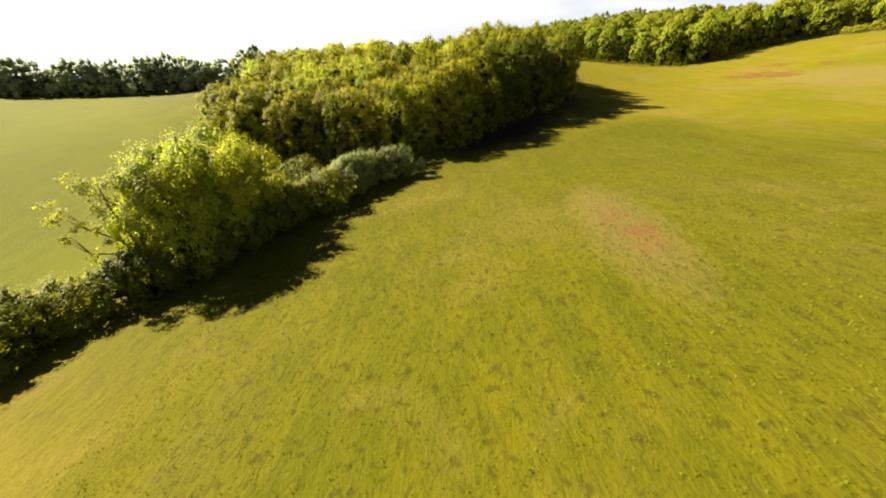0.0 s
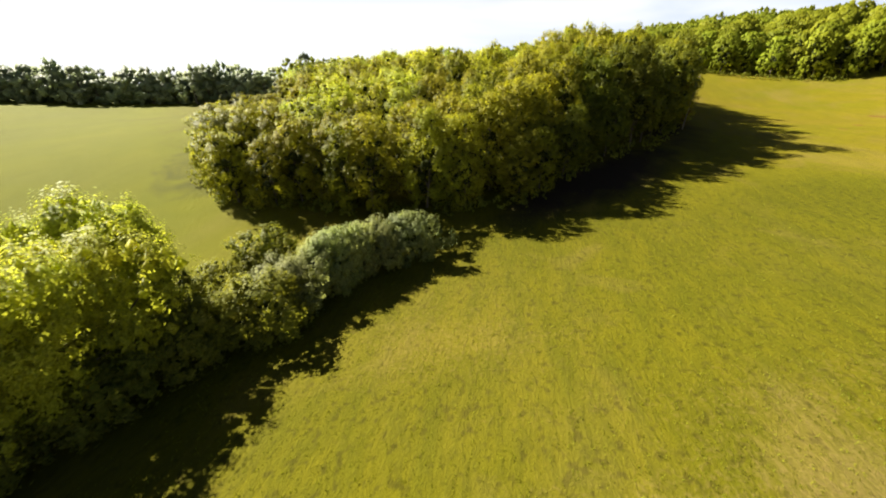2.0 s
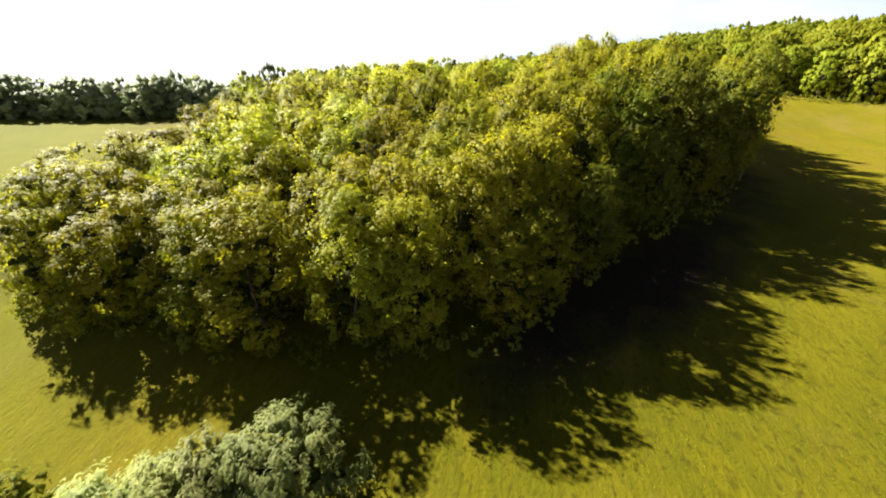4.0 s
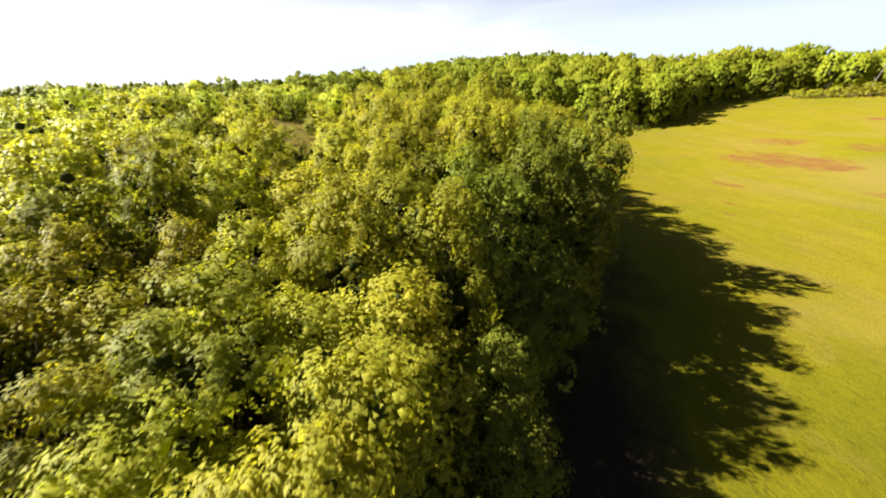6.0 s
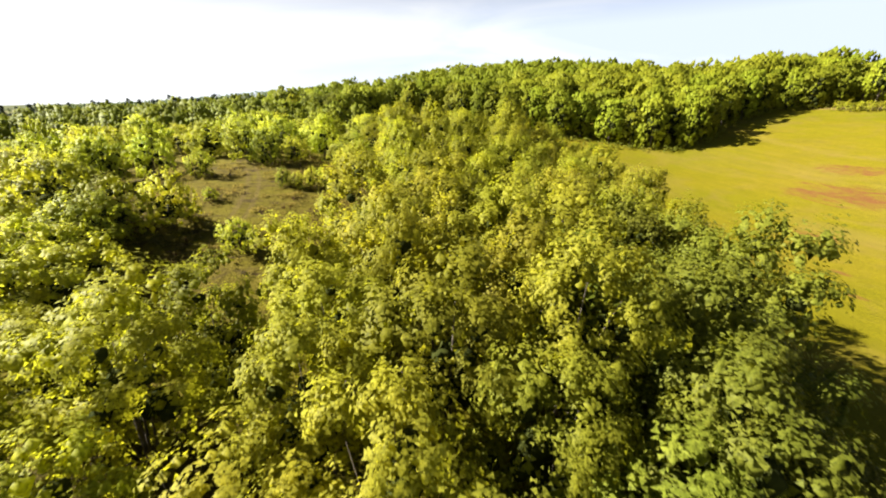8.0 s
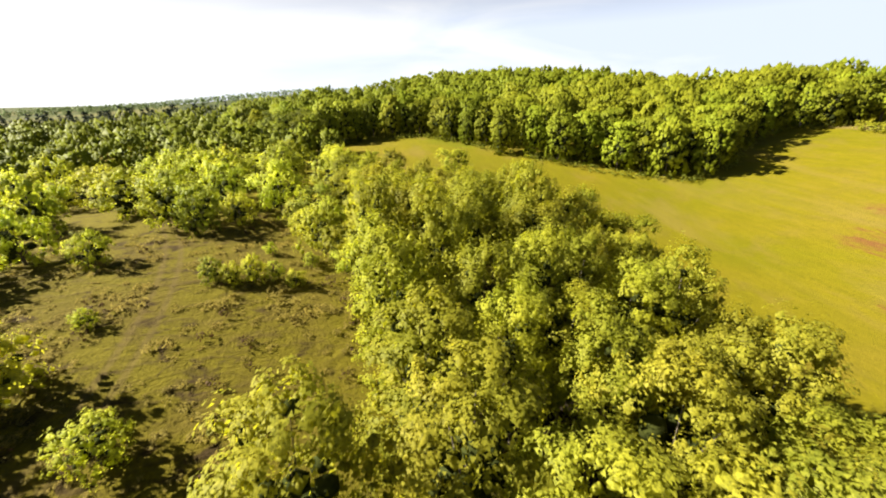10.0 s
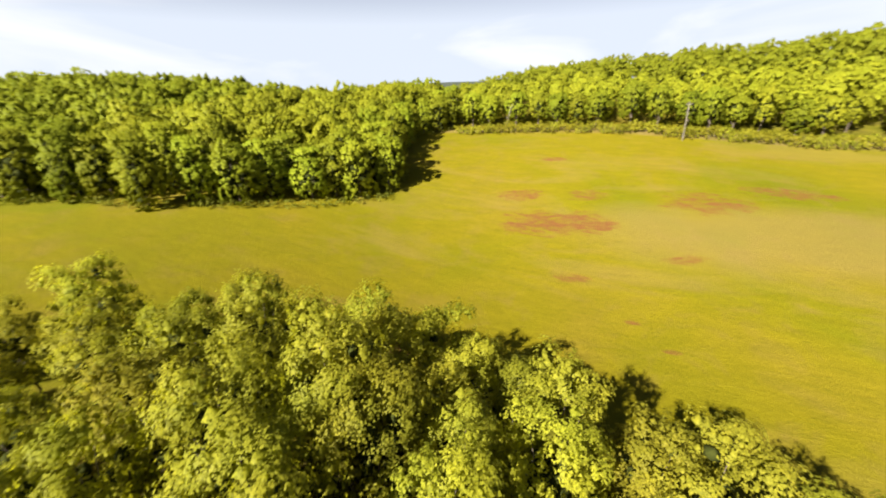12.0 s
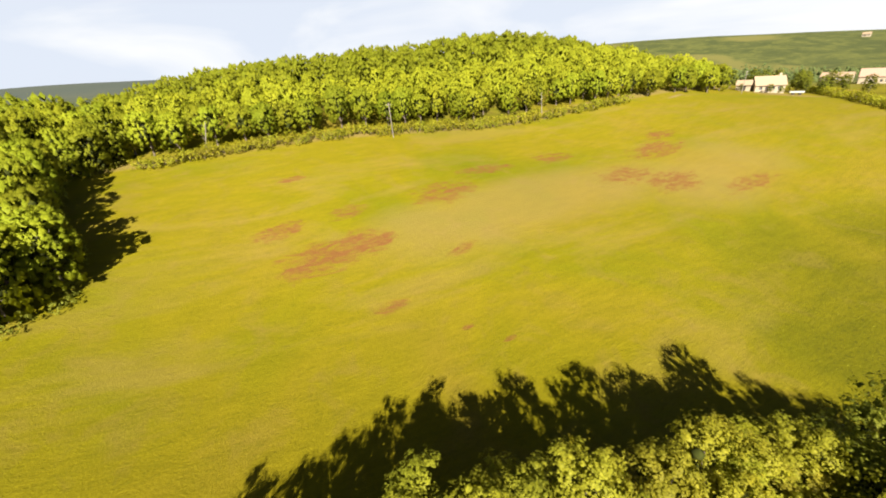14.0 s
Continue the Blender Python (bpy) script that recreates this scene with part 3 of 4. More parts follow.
def plant(kinds, x, y, rng, tall=1.0, wide=None, group="", label=""):
    """One more tree of one of the kinds at a place, scaled by tall and wide."""
    kind = rng.choice(kinds)
    k = tall * rng.uniform(0.93, 1.06)
    w = (wide or tall) * rng.uniform(0.92, 1.12)
    m = Matrix.LocRotScale((x, y, float(ground_z(x, y)) - 0.05), Euler((rng.uniform(-0.05, 0.05), rng.uniform(-0.05, 0.05), rng.uniform(0, math.tau))), (w, w * rng.uniform(0.94, 1.06), k))
    if kind.name in used:
        ob = copy_thing(kind, Matrix.LocRotScale(m.translation, m.to_quaternion(), None))
        ob.scale = m.to_scale()
    else:
        used.add(kind.name)
        kind.matrix_basis = m
        ob = kind
    if label:
        tagged(ob, label)
    if group:
        tagged(ob, group=group)
    return ob


def joined(name, places, shapes, mat, rng, scale=1.0):
    """A wood that nobody could count: all its crowns in one mesh."""
    vs, fs, dark, normals, n = [], [], [], [], 0
    for x, y in places:
        v, f, shade_knots, soft = shapes[rng.randrange(len(shapes))]
        a, k = rng.uniform(0, math.tau), (scale(x, y) if callable(scale) else scale) * rng.uniform(0.82, 1.2)
        c, s = math.cos(a) * k, math.sin(a) * k
        w = np.stack([v[:, 0] * c - v[:, 1] * s + x, v[:, 0] * s + v[:, 1] * c + y, v[:, 2] * k + float(ground_z(x, y))], 1)
        vs.append(w)
        fs.append(f + n)
        dark.append(np.r_[np.zeros(len(f) - shade_knots, np.int32), np.ones(shade_knots, np.int32)])
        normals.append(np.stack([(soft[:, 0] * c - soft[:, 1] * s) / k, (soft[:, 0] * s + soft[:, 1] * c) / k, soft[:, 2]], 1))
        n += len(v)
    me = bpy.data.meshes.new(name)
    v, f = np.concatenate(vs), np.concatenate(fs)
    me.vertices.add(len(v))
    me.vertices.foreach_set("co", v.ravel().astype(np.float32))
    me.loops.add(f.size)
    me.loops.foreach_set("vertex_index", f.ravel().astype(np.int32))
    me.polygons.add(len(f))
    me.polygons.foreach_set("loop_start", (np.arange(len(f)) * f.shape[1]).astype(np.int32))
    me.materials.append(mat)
    me.materials.append(SHADE_KNOT)
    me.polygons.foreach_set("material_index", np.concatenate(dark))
    me.update(calc_edges=True)
    me.normals_split_custom_set_from_vertices(np.concatenate(normals))
    return new(name, me)


rng = random.Random(7)


def edge_places(poly, gap, push, keep):
    """Places along the outline of a plot, a little outside it."""
    got = []
    for (ax, ay), (bx, by) in zip(poly, poly[1:] + poly[:1]):
        n = max(1, int(math.hypot(bx - ax, by - ay) / gap))
        dx, dy = (bx - ax) / max(1e-6, math.hypot(bx - ax, by - ay)), (by - ay) / max(1e-6, math.hypot(bx - ax, by - ay))
        for k in range(n):
            f = (k + rng.random()) / n
            x, y = ax + (bx - ax) * f + dy * push + rng.uniform(-0.7, 0.7), ay + (by - ay) * f - dx * push + rng.uniform(-0.7, 0.7)
            if keep(x, y):
                got.append((x, y))
    return got


def copse_height(x, y):
    """Tallest in the south-east, low round the clearing."""
    tall = (1.0 - 0.36 * min(1, max(0, (y - 98) / 10)) * min(1, max(0.4, (25 - x) / 6))) * 5.5 + 0.072 * (x + 30) + 0.02 * (y - 50) + 1.3 * math.exp(-((x - 12) ** 2 + (y - 65) ** 2) / 110)
    tall += 0.45 * min(1, max(0, (80 - y) / 8)) + 0.2 * min(1, max(0, (55 - y) / 4))
    tall -= 1.0 * math.exp(-((x - 22) ** 2) / 30 - ((y - 78) ** 2) / 100)
    tall -= 0.8 * min(1, max(0, (y - 103) / 5)) + 1.1 * min(1, max(0, (y - 94) / 8))
    return tall - 3.8 * min(1, max(0, (y - 70) / 8)) * min(1, max(0, (4 - x) / 6)) * min(1, max(0, (x + 19) / 6))


def oak(k, low, boughs, tufts, per, leaf, mat=OAK, name="oak_tree", label="dense young oak tree with yellow-green leaves in a copse"):
    return broad_tree(name, label, mat, 20 + k, 9.0, 2.05, low, boughs, tufts, per, leaf, top=0.3, skirt=0.75, bough=0.40, solid=0.42)


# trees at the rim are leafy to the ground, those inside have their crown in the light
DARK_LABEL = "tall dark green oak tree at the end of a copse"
OAKS = [oak(k, 3.4, 16, 15, 34, 0.112) for k in range(8)]
LEAN_OAKS = [oak(k + 8, 3.2, 16, 14, 16, 0.15, PALE_OAK) for k in range(4)]
RIM_OAKS = [oak(k + 14, 0.2, 25, 13, 25, 0.122) for k in range(5)]
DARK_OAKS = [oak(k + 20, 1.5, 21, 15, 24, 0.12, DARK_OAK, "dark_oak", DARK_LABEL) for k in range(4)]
rim = edge_places(COPSE, 2.3, -0.3, lambda x, y: y < 63 or (x > 15 and y < 110))
low_rim = set(rim)
second_rim = set(edge_places(COPSE, 2.4, -3.0, lambda x, y: y < 74))
rim += sorted(second_rim)
for x, y in rim + [p for p in scatter(COPSE, 2.95, 1) if all((p[0] - a) ** 2 + (p[1] - b) ** 2 > 5.6 for a, b in rim)]:
    h = copse_height(x, y) / 9
    outer = (x, y) in low_rim
    if (x, y) in second_rim:
        h *= 1.02 if x < 6 else 0.98
    if outer and x > -3:
        h *= rng.uniform(0.54, 0.72) if x < 14 else rng.uniform(0.72, 0.88) if y < 68 else rng.uniform(0.92, 1.03) if y < 86 else rng.uniform(0.82, 0.94) if y < 97 else rng.uniform(0.80, 0.90)
    h *= rng.uniform(0.92, 1.05)
    # south-east strip: dark green leaves, which also stand in for its shaded side
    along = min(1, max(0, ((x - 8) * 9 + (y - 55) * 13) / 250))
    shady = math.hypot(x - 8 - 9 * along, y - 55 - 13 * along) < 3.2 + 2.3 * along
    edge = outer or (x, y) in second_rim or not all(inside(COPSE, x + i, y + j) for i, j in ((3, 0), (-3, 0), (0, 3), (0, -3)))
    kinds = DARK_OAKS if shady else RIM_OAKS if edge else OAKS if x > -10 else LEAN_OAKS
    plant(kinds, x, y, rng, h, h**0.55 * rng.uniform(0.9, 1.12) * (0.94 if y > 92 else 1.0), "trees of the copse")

WITHERED = [broad_tree("withered_oak", "half withered oak tree with rusty brown leaves", RUST, 50, 9.0, 2.0, 0.4, 22, 12, 14, 0.13)]
for x, y in ((22.4, 73.5), (24.6, 93.0)):
    plant(WITHERED, x, y, rng, 0.78, 0.8, "withered trees of the copse")

SCRUB_OAKS = [broad_tree("scrub_oak", "low spreading oak tree with light green leaves", PALE_OAK, 80 + k, 5.2, 2.4, 0.1, 17, 11, 13, 0.155, top=0.35, skirt=0.8, bough=0.38) for k in range(5)]
scrub_all = scatter(SCRUB, 4.9, 2)
scrub_near = [p for p in scrub_all if p[0] > -42 and p[1] < 135]
for x, y in scrub_near:
    plant(SCRUB_OAKS, x, y, rng, rng.uniform(0.75, 1.15), rng.uniform(0.85, 1.2), "trees round the clearing")
# darker leaf copy imitates the shade on these trees
for x, y in ((6, 151.5), (8.5, 155), (3, 155), (7.5, 159.5), (4.5, 163), (1, 160)):
    plant(DARK_OAKS, x, y, rng, 0.95, 1.35, "dark trees at the end of the meadow", "broad oak tree at the end of a meadow, shade in its leaf colour")
for x, y, k in ((-11, 90, 0.75), (-14.5, 91.5, 0.95), (-8, 90.5, 0.7), (-12.5, 87.5, 0.7), (-9, 103.5, 0.5), (-14, 105.5, 0.75), (-17.5, 102.5, 0.85), (-3, 108.8, 0.75), (-6, 111, 0.85),
                (-0.5, 110.5, 0.6), (-3, 86.6, 0.45), (-9.5, 80.5, 0.8), (-12.5, 81.5, 0.9), (-11, 84, 0.7), (-14.5, 79.5, 1.1), (6.5, 103.5, 0.72), (8.0, 101.4, 0.62), (5.4, 106, 0.55), (7.6, 106.2, 0.75), (4.8, 109, 0.5), (8.6, 99.4, 0.5), (6.8, 109.5, 0.8), (1.6, 98.8, 0.36), (3.0, 99.0, 0.30), (-0.8, 99.2, 0.33), (0.4, 98.7, 0.30), (4.4, 98.0, 0.26), (5.6, 100.8, 0.22), (2.6, 103.0, 0.2), (-6.6, 95.5, 0.24)):
    plant(SCRUB_OAKS, x, y, rng, k, k, "bushes in the clearing", "rounded oak bush standing in dry grass")

near_shapes, far_shapes, low_shapes = [], [], []
for k in range(5):
    near_shapes.append(crown_leaves(120 + k, 9.5, 2.9, 1.2, 12, 17, 4, 0.20, knob=0, top=0.5, skirt=0.8, bough=0.56, solid=0.8, dome=1.2, close=1.0, loose=0.56, core=0.74)[2:])
    far_shapes.append(crown_leaves(125 + k, 9.5, 3.0, 0.6, 10, 9, 3, 0.28, knob=0, top=0.5, skirt=0.8, bough=0.56, solid=0.85, dome=1.2, close=1.0, loose=0.72, core=0.74)[2:])
    low_shapes.append(crown_leaves(130 + k, 8.0, 3.6, 0.3, 5, 3, 1, 0.7, bough=0.5, knob=0, solid=0.9)[2:])
kept = set(scrub_near)
tagged(joined("scrub", [p for p in scrub_all if p not in kept], far_shapes, FAR_OAK, rng, 0.74), "low oak scrub with a pale green canopy", "scrub", kind="stuff")
HEDGE_OAKS = [broad_tree("far_hedge_tree", "hedgerow tree beyond a green field, leaf colour hazed", HAZY_OAK, 90 + k, 7.0, 2.8, 0.0, 12, 7, 3, 0.3, limbs=4, knob=0, skirt=0.95, solid=0.9, dome=0.8, close=0.6) for k in range(3)]
EDGE_OAKS = [broad_tree("edge_oak", "broad oak tree with sunlit leaves at the edge of a wood", FAR_OAK, 60 + k, 9.6, 2.8, 0.1, 22, 19, 6, 0.16, top=0.42, skirt=0.8, bough=0.50, solid=0.75, dome=1.1, close=0.9, loose=0.62, core=0.82) for k in range(5)]
wood_all = scatter(WOOD, 4.0, 3)
front = [p for p in wood_all if p[1] < 195 and p[0] < 125 and (not inside(WOOD, p[0], p[1] - 8) or not inside(WOOD, p[0] - 7, p[1] - 4) or not inside(WOOD, p[0] + 5, p[1] - 5))]
kept = set(front)
for x, y in front:
    plant(EDGE_OAKS, x, y, rng, rng.uniform(0.88, 1.08), 1.0, "trees at the edge of the wood")
def wood_height(x, y):
    return min(1.12, max(0.84, 0.82 + 0.0035 * x)) * ((0.92 if x < 18 else 0.72) if y > 200 and x < 100 else 0.87 if y > 165 else 0.97)


back_rows = [p for p in wood_all if p not in kept]
tagged(joined("wood", [p for p in back_rows if p[1] < 165 and p[0] < 130], near_shapes, FAR_OAK, rng, wood_height), "dense oak wood with a sunlit yellow-green canopy", "wood", kind="stuff")
tagged(joined("back_wood", [p for p in back_rows if p[1] >= 165 or p[0] >= 130], far_shapes, FAR_OAK, rng, wood_height), "canopy of an oak wood rising to a ridge", "wood", kind="stuff")


HILL_OAKS = [broad_tree("hill_oak", "tall slim oak tree with a bare lower trunk", FAR_OAK, 100 + k, 8.6, 2.8, 1.7, 18, 17, 6, 0.16, girth=0.06, top=0.5, skirt=0.8, bough=0.56, solid=0.8, dome=1.2, close=1.0, loose=0.56, core=0.74) for k in range(3)]
hill_all = scatter(HILLWOOD, 4.5, 4)
hill_front = [p for p in hill_all if not inside(HILLWOOD, p[0] - 6, p[1]) and p[0] < 125]
kept = set(hill_front)
for x, y in hill_front:
    plant(HILL_OAKS, x, y, rng, rng.uniform(0.85, 1.1), 1.0, "trees along the hill")
slope = [p for p in hill_all if p not in kept]
hill_height = lambda x, y: 0.92 if y < 55 else 0.80
tagged(joined("hill_wood", [p for p in slope if p[0] < 150], near_shapes, FAR_OAK, rng, hill_height), "oak wood covering the foot of a rounded hill", "wood", kind="stuff")
tagged(joined("hilltop_wood", [p for p in slope if p[0] >= 150], far_shapes, FAR_OAK, rng, hill_height), "oak wood covering the top of a rounded hill", "wood", kind="stuff")
# greyer green than the near woods; the haze is mixed into the leaf colour
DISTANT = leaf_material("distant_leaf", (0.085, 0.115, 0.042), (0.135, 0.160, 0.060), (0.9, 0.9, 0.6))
ridge = scatter([(-260, 480), (330, 470), (330, 640), (-260, 640)], 8.0, 8)
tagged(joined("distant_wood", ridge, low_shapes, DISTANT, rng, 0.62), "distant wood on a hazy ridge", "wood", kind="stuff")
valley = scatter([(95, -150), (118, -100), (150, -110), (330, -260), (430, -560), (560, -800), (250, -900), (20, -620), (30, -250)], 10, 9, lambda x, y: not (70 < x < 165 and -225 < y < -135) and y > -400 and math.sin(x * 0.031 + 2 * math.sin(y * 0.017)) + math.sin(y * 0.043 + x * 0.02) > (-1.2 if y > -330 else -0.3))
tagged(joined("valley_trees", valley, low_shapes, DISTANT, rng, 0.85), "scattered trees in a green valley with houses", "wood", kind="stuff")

# hedgerow between the two fields
# shrubs take the darker leaf: the hedge foot's shade is put into colour
SHRUBS = [broad_tree("shrub", "tangled hedgerow shrub with small green leaves", UNDER, 140 + k, 3.2, 1.9, 0.02, 22, 11, 16, 0.125, "shrub", girth=0.03, top=0.35, loose=1.1, knob=0.25) for k in range(3)]
GREYS = [broad_tree("willow_bush", "feathery grey-green willow bush in a hedgerow", WILLOW, 150 + k, 3.0, 1.7, 0.02, 24, 12, 22, 0.18, "shrub", girth=0.03, slim=0.17, upright=0.7, top=0.35, bough=0.3, solid=0.6) for k in range(3)]
TALL = [broad_tree("hedgerow_tree", "loose hedgerow tree with a forked trunk", BRAMBLE, 160 + k, 7.2, 2.9, 1.7, 26, 15, 34, 0.13, limbs=16, girth=0.06, bough=0.34, knob=0, loose=1.15, solid=0.45) for k in range(3)]
for (ax, ay), (bx, by) in zip(HEDGE_LINE, HEDGE_LINE[1:]):
    n = max(2, round(math.hypot(bx - ax, by - ay) / 1.35))
    for k in range(n):
        f = (k + 0.5) / n
        x, y = ax + (bx - ax) * f + rng.uniform(-0.8, 0.8), ay + (by - ay) * f + rng.uniform(-0.8, 0.8)
        tall = (1.0 if y > 33 else 0.92 if y > 21.5 else 0.78 if y > 12 else 1.1) * rng.uniform(0.85, 1.1)
        plant(GREYS if y > 31.5 else SHRUBS, x, y, rng, tall, 1.12 if y > 31.5 else 0.95, "shrubs of the hedgerow")


def forked_tree(x, y):
    """An old hedgerow tree: bare forked limbs reach out to one side of the crown."""
    tree = tagged(new("forked_tree"), "old hedgerow tree with bare forked limbs and an open crown", "tree")
    g = np.random.default_rng(77)
    bm = bmesh.new()
    stem = tube(bm, [(0, 0, -0.4), (0.05, 0.05, 1.2), (-0.1, 0.0, 2.4), (0.3, 0.3, 4.2), (0.5, 0.6, 6.0)], [0.24, 0.19, 0.16, 0.09, 0.02], 8)
    reach = [[(-0.05, 0.0, 2.2), (-1.0, -0.7, 3.3), (-2.3, -1.5, 4.2), (-3.2, -1.9, 4.9)], [(-0.1, 0.0, 2.4), (-0.5, -0.1, 3.6), (-0.9, -0.3, 4.9), (-1.1, -0.5, 6.3)],
             [(0.0, 0.0, 1.9), (-1.2, -1.0, 2.5), (-2.6, -1.9, 2.9), (-3.4, -2.3, 3.7)], [(0.1, 0.1, 2.9), (0.9, 0.9, 4.0), (1.7, 1.6, 5.2), (2.1, 2.0, 6.2)],
             [(0.2, 0.2, 3.6), (0.3, 1.2, 4.6), (0.2, 2.0, 5.6), (0.1, 2.5, 6.3)]]
    for limb in reach:
        limb[2:] = [(p[0] * 0.68, p[1] * 0.68, p[2]) for p in limb[2:]]
        limb[1] = (limb[1][0] * 0.75, limb[1][1] * 0.75, limb[1][2] + 0.15)
        tube(bm, limb, [0.085, 0.06, 0.035, 0.012], 6, stem)
        a, b = Vector(limb[2]), Vector(limb[3])
        for side in (-0.7, 0.6):
            tip = b + Vector((side * 0.7, -side * 0.6, 0.35))
            tube(bm, [a, (a + tip) / 2 + Vector((0, 0, 0.15)), tip], [0.03, 0.02, 0.008], 5, stem)
    part("trunk", bm_mesh("trunk", bm, BARK, True), tree)
    ends = np.array([p for limb in reach for p in limb[2:]])
    pick = g.integers(0, len(ends), 70)
    centres = ends[pick] + g.normal(size=(70, 3)) * np.array([0.75, 0.75, 0.55])
    crown = np.stack([g.normal(0.7, 1.0, 46), g.normal(0.8, 1.0, 46), g.uniform(4.0, 6.9, 46)], 1)
    centres = np.concatenate([centres[(centres[:, 2] > 4.4) | (g.random(70) < 0.25)], crown])
    v, f = leaf_cloud(g, centres, g.uniform(0.28, 0.55, len(centres)), 44, 0.15, np.array([0.2, 0.3, 4.0]))
    part("crown", flat_mesh("crown", v.tolist(), f.tolist(), BRAMBLE), tree)
    for spot in ((-1.1, -0.75, 3.3), (-0.85, -0.65, 2.45)):
        v, f = leaf_cloud(g, np.array([spot]), np.array([0.3]), 150, 0.10, np.array(spot) - np.array([0, 0, 0.3]))
        part("mistletoe", flat_mesh("mistletoe", v.tolist(), f.tolist(), DARK_OAK), tree, "dark round mistletoe ball on a limb")
    tree.matrix_basis = pose(x, y, float(ground_z(x, y)))


forked_tree(-17.7, 19.2)
for x, y, k in ((-16.2, 20.4, 0.95), (-17.2, 23.0, 0.98), (-15.2, 23.8, 1.0), (-15.6, 26.6, 0.86), (-18.2, 29.3, 0.98)):
    plant(TALL, x, y, rng, k, 0.92, "trees of the hedgerow")
OLIVES = [broad_tree("olive_bush", "rounded olive-brown bush in a hedgerow", UNDER, 156 + k, 3.2, 1.6, 0.02, 20, 11, 14, 0.12, "shrub", girth=0.03, top=0.3, knob=0.25) for k in range(2)]
for x, y, k in ((-13.6, 35.0, 1.05), (-12.6, 33.6, 0.9), (-15.2, 32.4, 0.85), (-16.4, 30.6, 0.9)):
    plant(OLIVES, x, y, rng, k, k, "shrubs of the hedgerow")
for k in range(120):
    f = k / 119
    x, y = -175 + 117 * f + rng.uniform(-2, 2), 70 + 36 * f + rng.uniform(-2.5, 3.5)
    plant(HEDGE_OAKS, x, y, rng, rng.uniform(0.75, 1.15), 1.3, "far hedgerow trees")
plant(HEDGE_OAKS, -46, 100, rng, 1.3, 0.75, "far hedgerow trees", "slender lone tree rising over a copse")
VERGE = [broad_tree("verge_shrub", "low green shrub at the edge of a meadow", OAK, 170 + k, 2.2, 1.7, 0.02, 10, 5, 6, 0.24, "shrub", girth=0.03, top=0.35, limbs=4, knob=0) for k in range(3)]
for k in range(104):
    y = 116 - k * 1.3
    plant(VERGE, 111.2 + rng.uniform(-1.2, 2.2) - 0.0003 * (y - 60) ** 2, y, rng, rng.uniform(0.7, 1.2), 1.05, "shrubs along the field edge")


brush_shapes = []
for k in range(4):
    brush_shapes.append(crown_leaves(180 + k, 2.0, 1.3, 0.0, 6, 4, 5, 0.26, top=0.35, knob=0)[2:])
under = edge_places(COPSE, 1.3, 1.0, lambda x, y: y < 64 or (x > 15 and y < 112)) + edge_places(WOOD, 1.3, -0.6, lambda x, y: y < 175 and x < 125)
tagged(joined("undergrowth", under, brush_shapes, UNDER, rng, 0.55), "low brambles along the foot of the trees", "undergrowth", kind="stuff")

# dark conifers behind the scrub
def pine(seed):
    g = np.random.default_rng(seed)
    n = 46
    u = g.random(n) ** 0.8
    a = np.arange(n) * 2.4
    r = (1 - u) * 2.0 * g.uniform(0.6, 1.0, n) + 0.15
    centres = np.stack([np.cos(a) * r, np.sin(a) * r, 1.0 + u * 8.6], 1)
    v, f = leaf_cloud(g, centres, 0.35 + 0.4 * (1 - u), 7, 0.62, np.array([0, 0, 3.0]), 0.25)
    tree = tagged(new("pine_tree"), "dark green conifer with a pointed top", "tree")
    part("crown", flat_mesh("crown", v.tolist(), f.tolist(), PINE), tree)
    bm = bmesh.new()
    tube(bm, [(0, 0, -0.4), (0, 0, 4), (0, 0, 9.4)], [0.2, 0.13, 0.02], 6)
    part("trunk", bm_mesh("trunk", bm, BARK, True), tree)
    return tree


PINES = [pine(300 + k) for k in range(2)]
for x, y in scatter([(-115, 226), (-34, 238), (-24, 276), (-115, 272)], 4.6, 12):
    plant(PINES, x, y, rng, rng.uniform(0.75, 1.05), 0.95, "conifers behind the scrub")

# tussocks of the clearing
HEATH = leaf_material("heath", (0.110, 0.085, 0.020), (0.200, 0.165, 0.032), (0.9, 0.8, 0.5))
CLEARING = [(-13, 84), (-6, 80), (1, 84), (8, 90), (8.5, 100), (6, 109), (0, 113), (-6, 108), (-14, 112), (-20, 108), (-18, 98), (-16, 90)]
tuft_shapes = []
for k in range(4):
    tuft_rng = np.random.default_rng(200 + k)
    v, f = leaf_cloud(tuft_rng, tuft_rng.normal(size=(9, 3)) * np.array([0.5, 0.3, 0.05]) + np.array([0, 0, 0.08]), np.full(9, 0.24), 12, 0.2, np.array([0, 0, -1.0]), 0.2, 0.6)
    tuft_shapes.append((v, f, 0, np.tile((0.0, 0.0, 1.0), (len(v), 1))))
tussocks = [p for p in scatter(CLEARING, 1.25, 13) if abs(abs(p[0] + 3.7 + 0.0133 * (p[1] - 96.5) ** 2) - 0.52) > 0.45]
tagged(joined("heath", tussocks, tuft_shapes, HEATH, rng, lambda x, y: 0.35 + 0.9 * rng.random() ** 2), "brown tussocks and heather in dry grass", "heath", kind="stuff")
HEATHER = leaf_material("heather", (0.050, 0.030, 0.018), (0.105, 0.066, 0.030), (0.6, 0.5, 0.4))
heather = [p for p in scatter(CLEARING, 1.7, 14) if math.sin(p[0] * 0.9 + 1.0) + math.sin(p[1] * 0.7 + 0.4 * p[0]) > (0.1 if p[0] > -1 else 0.9) and abs(p[0] + 3.7 + 0.0133 * (p[1] - 96.5) ** 2) > 1.3]
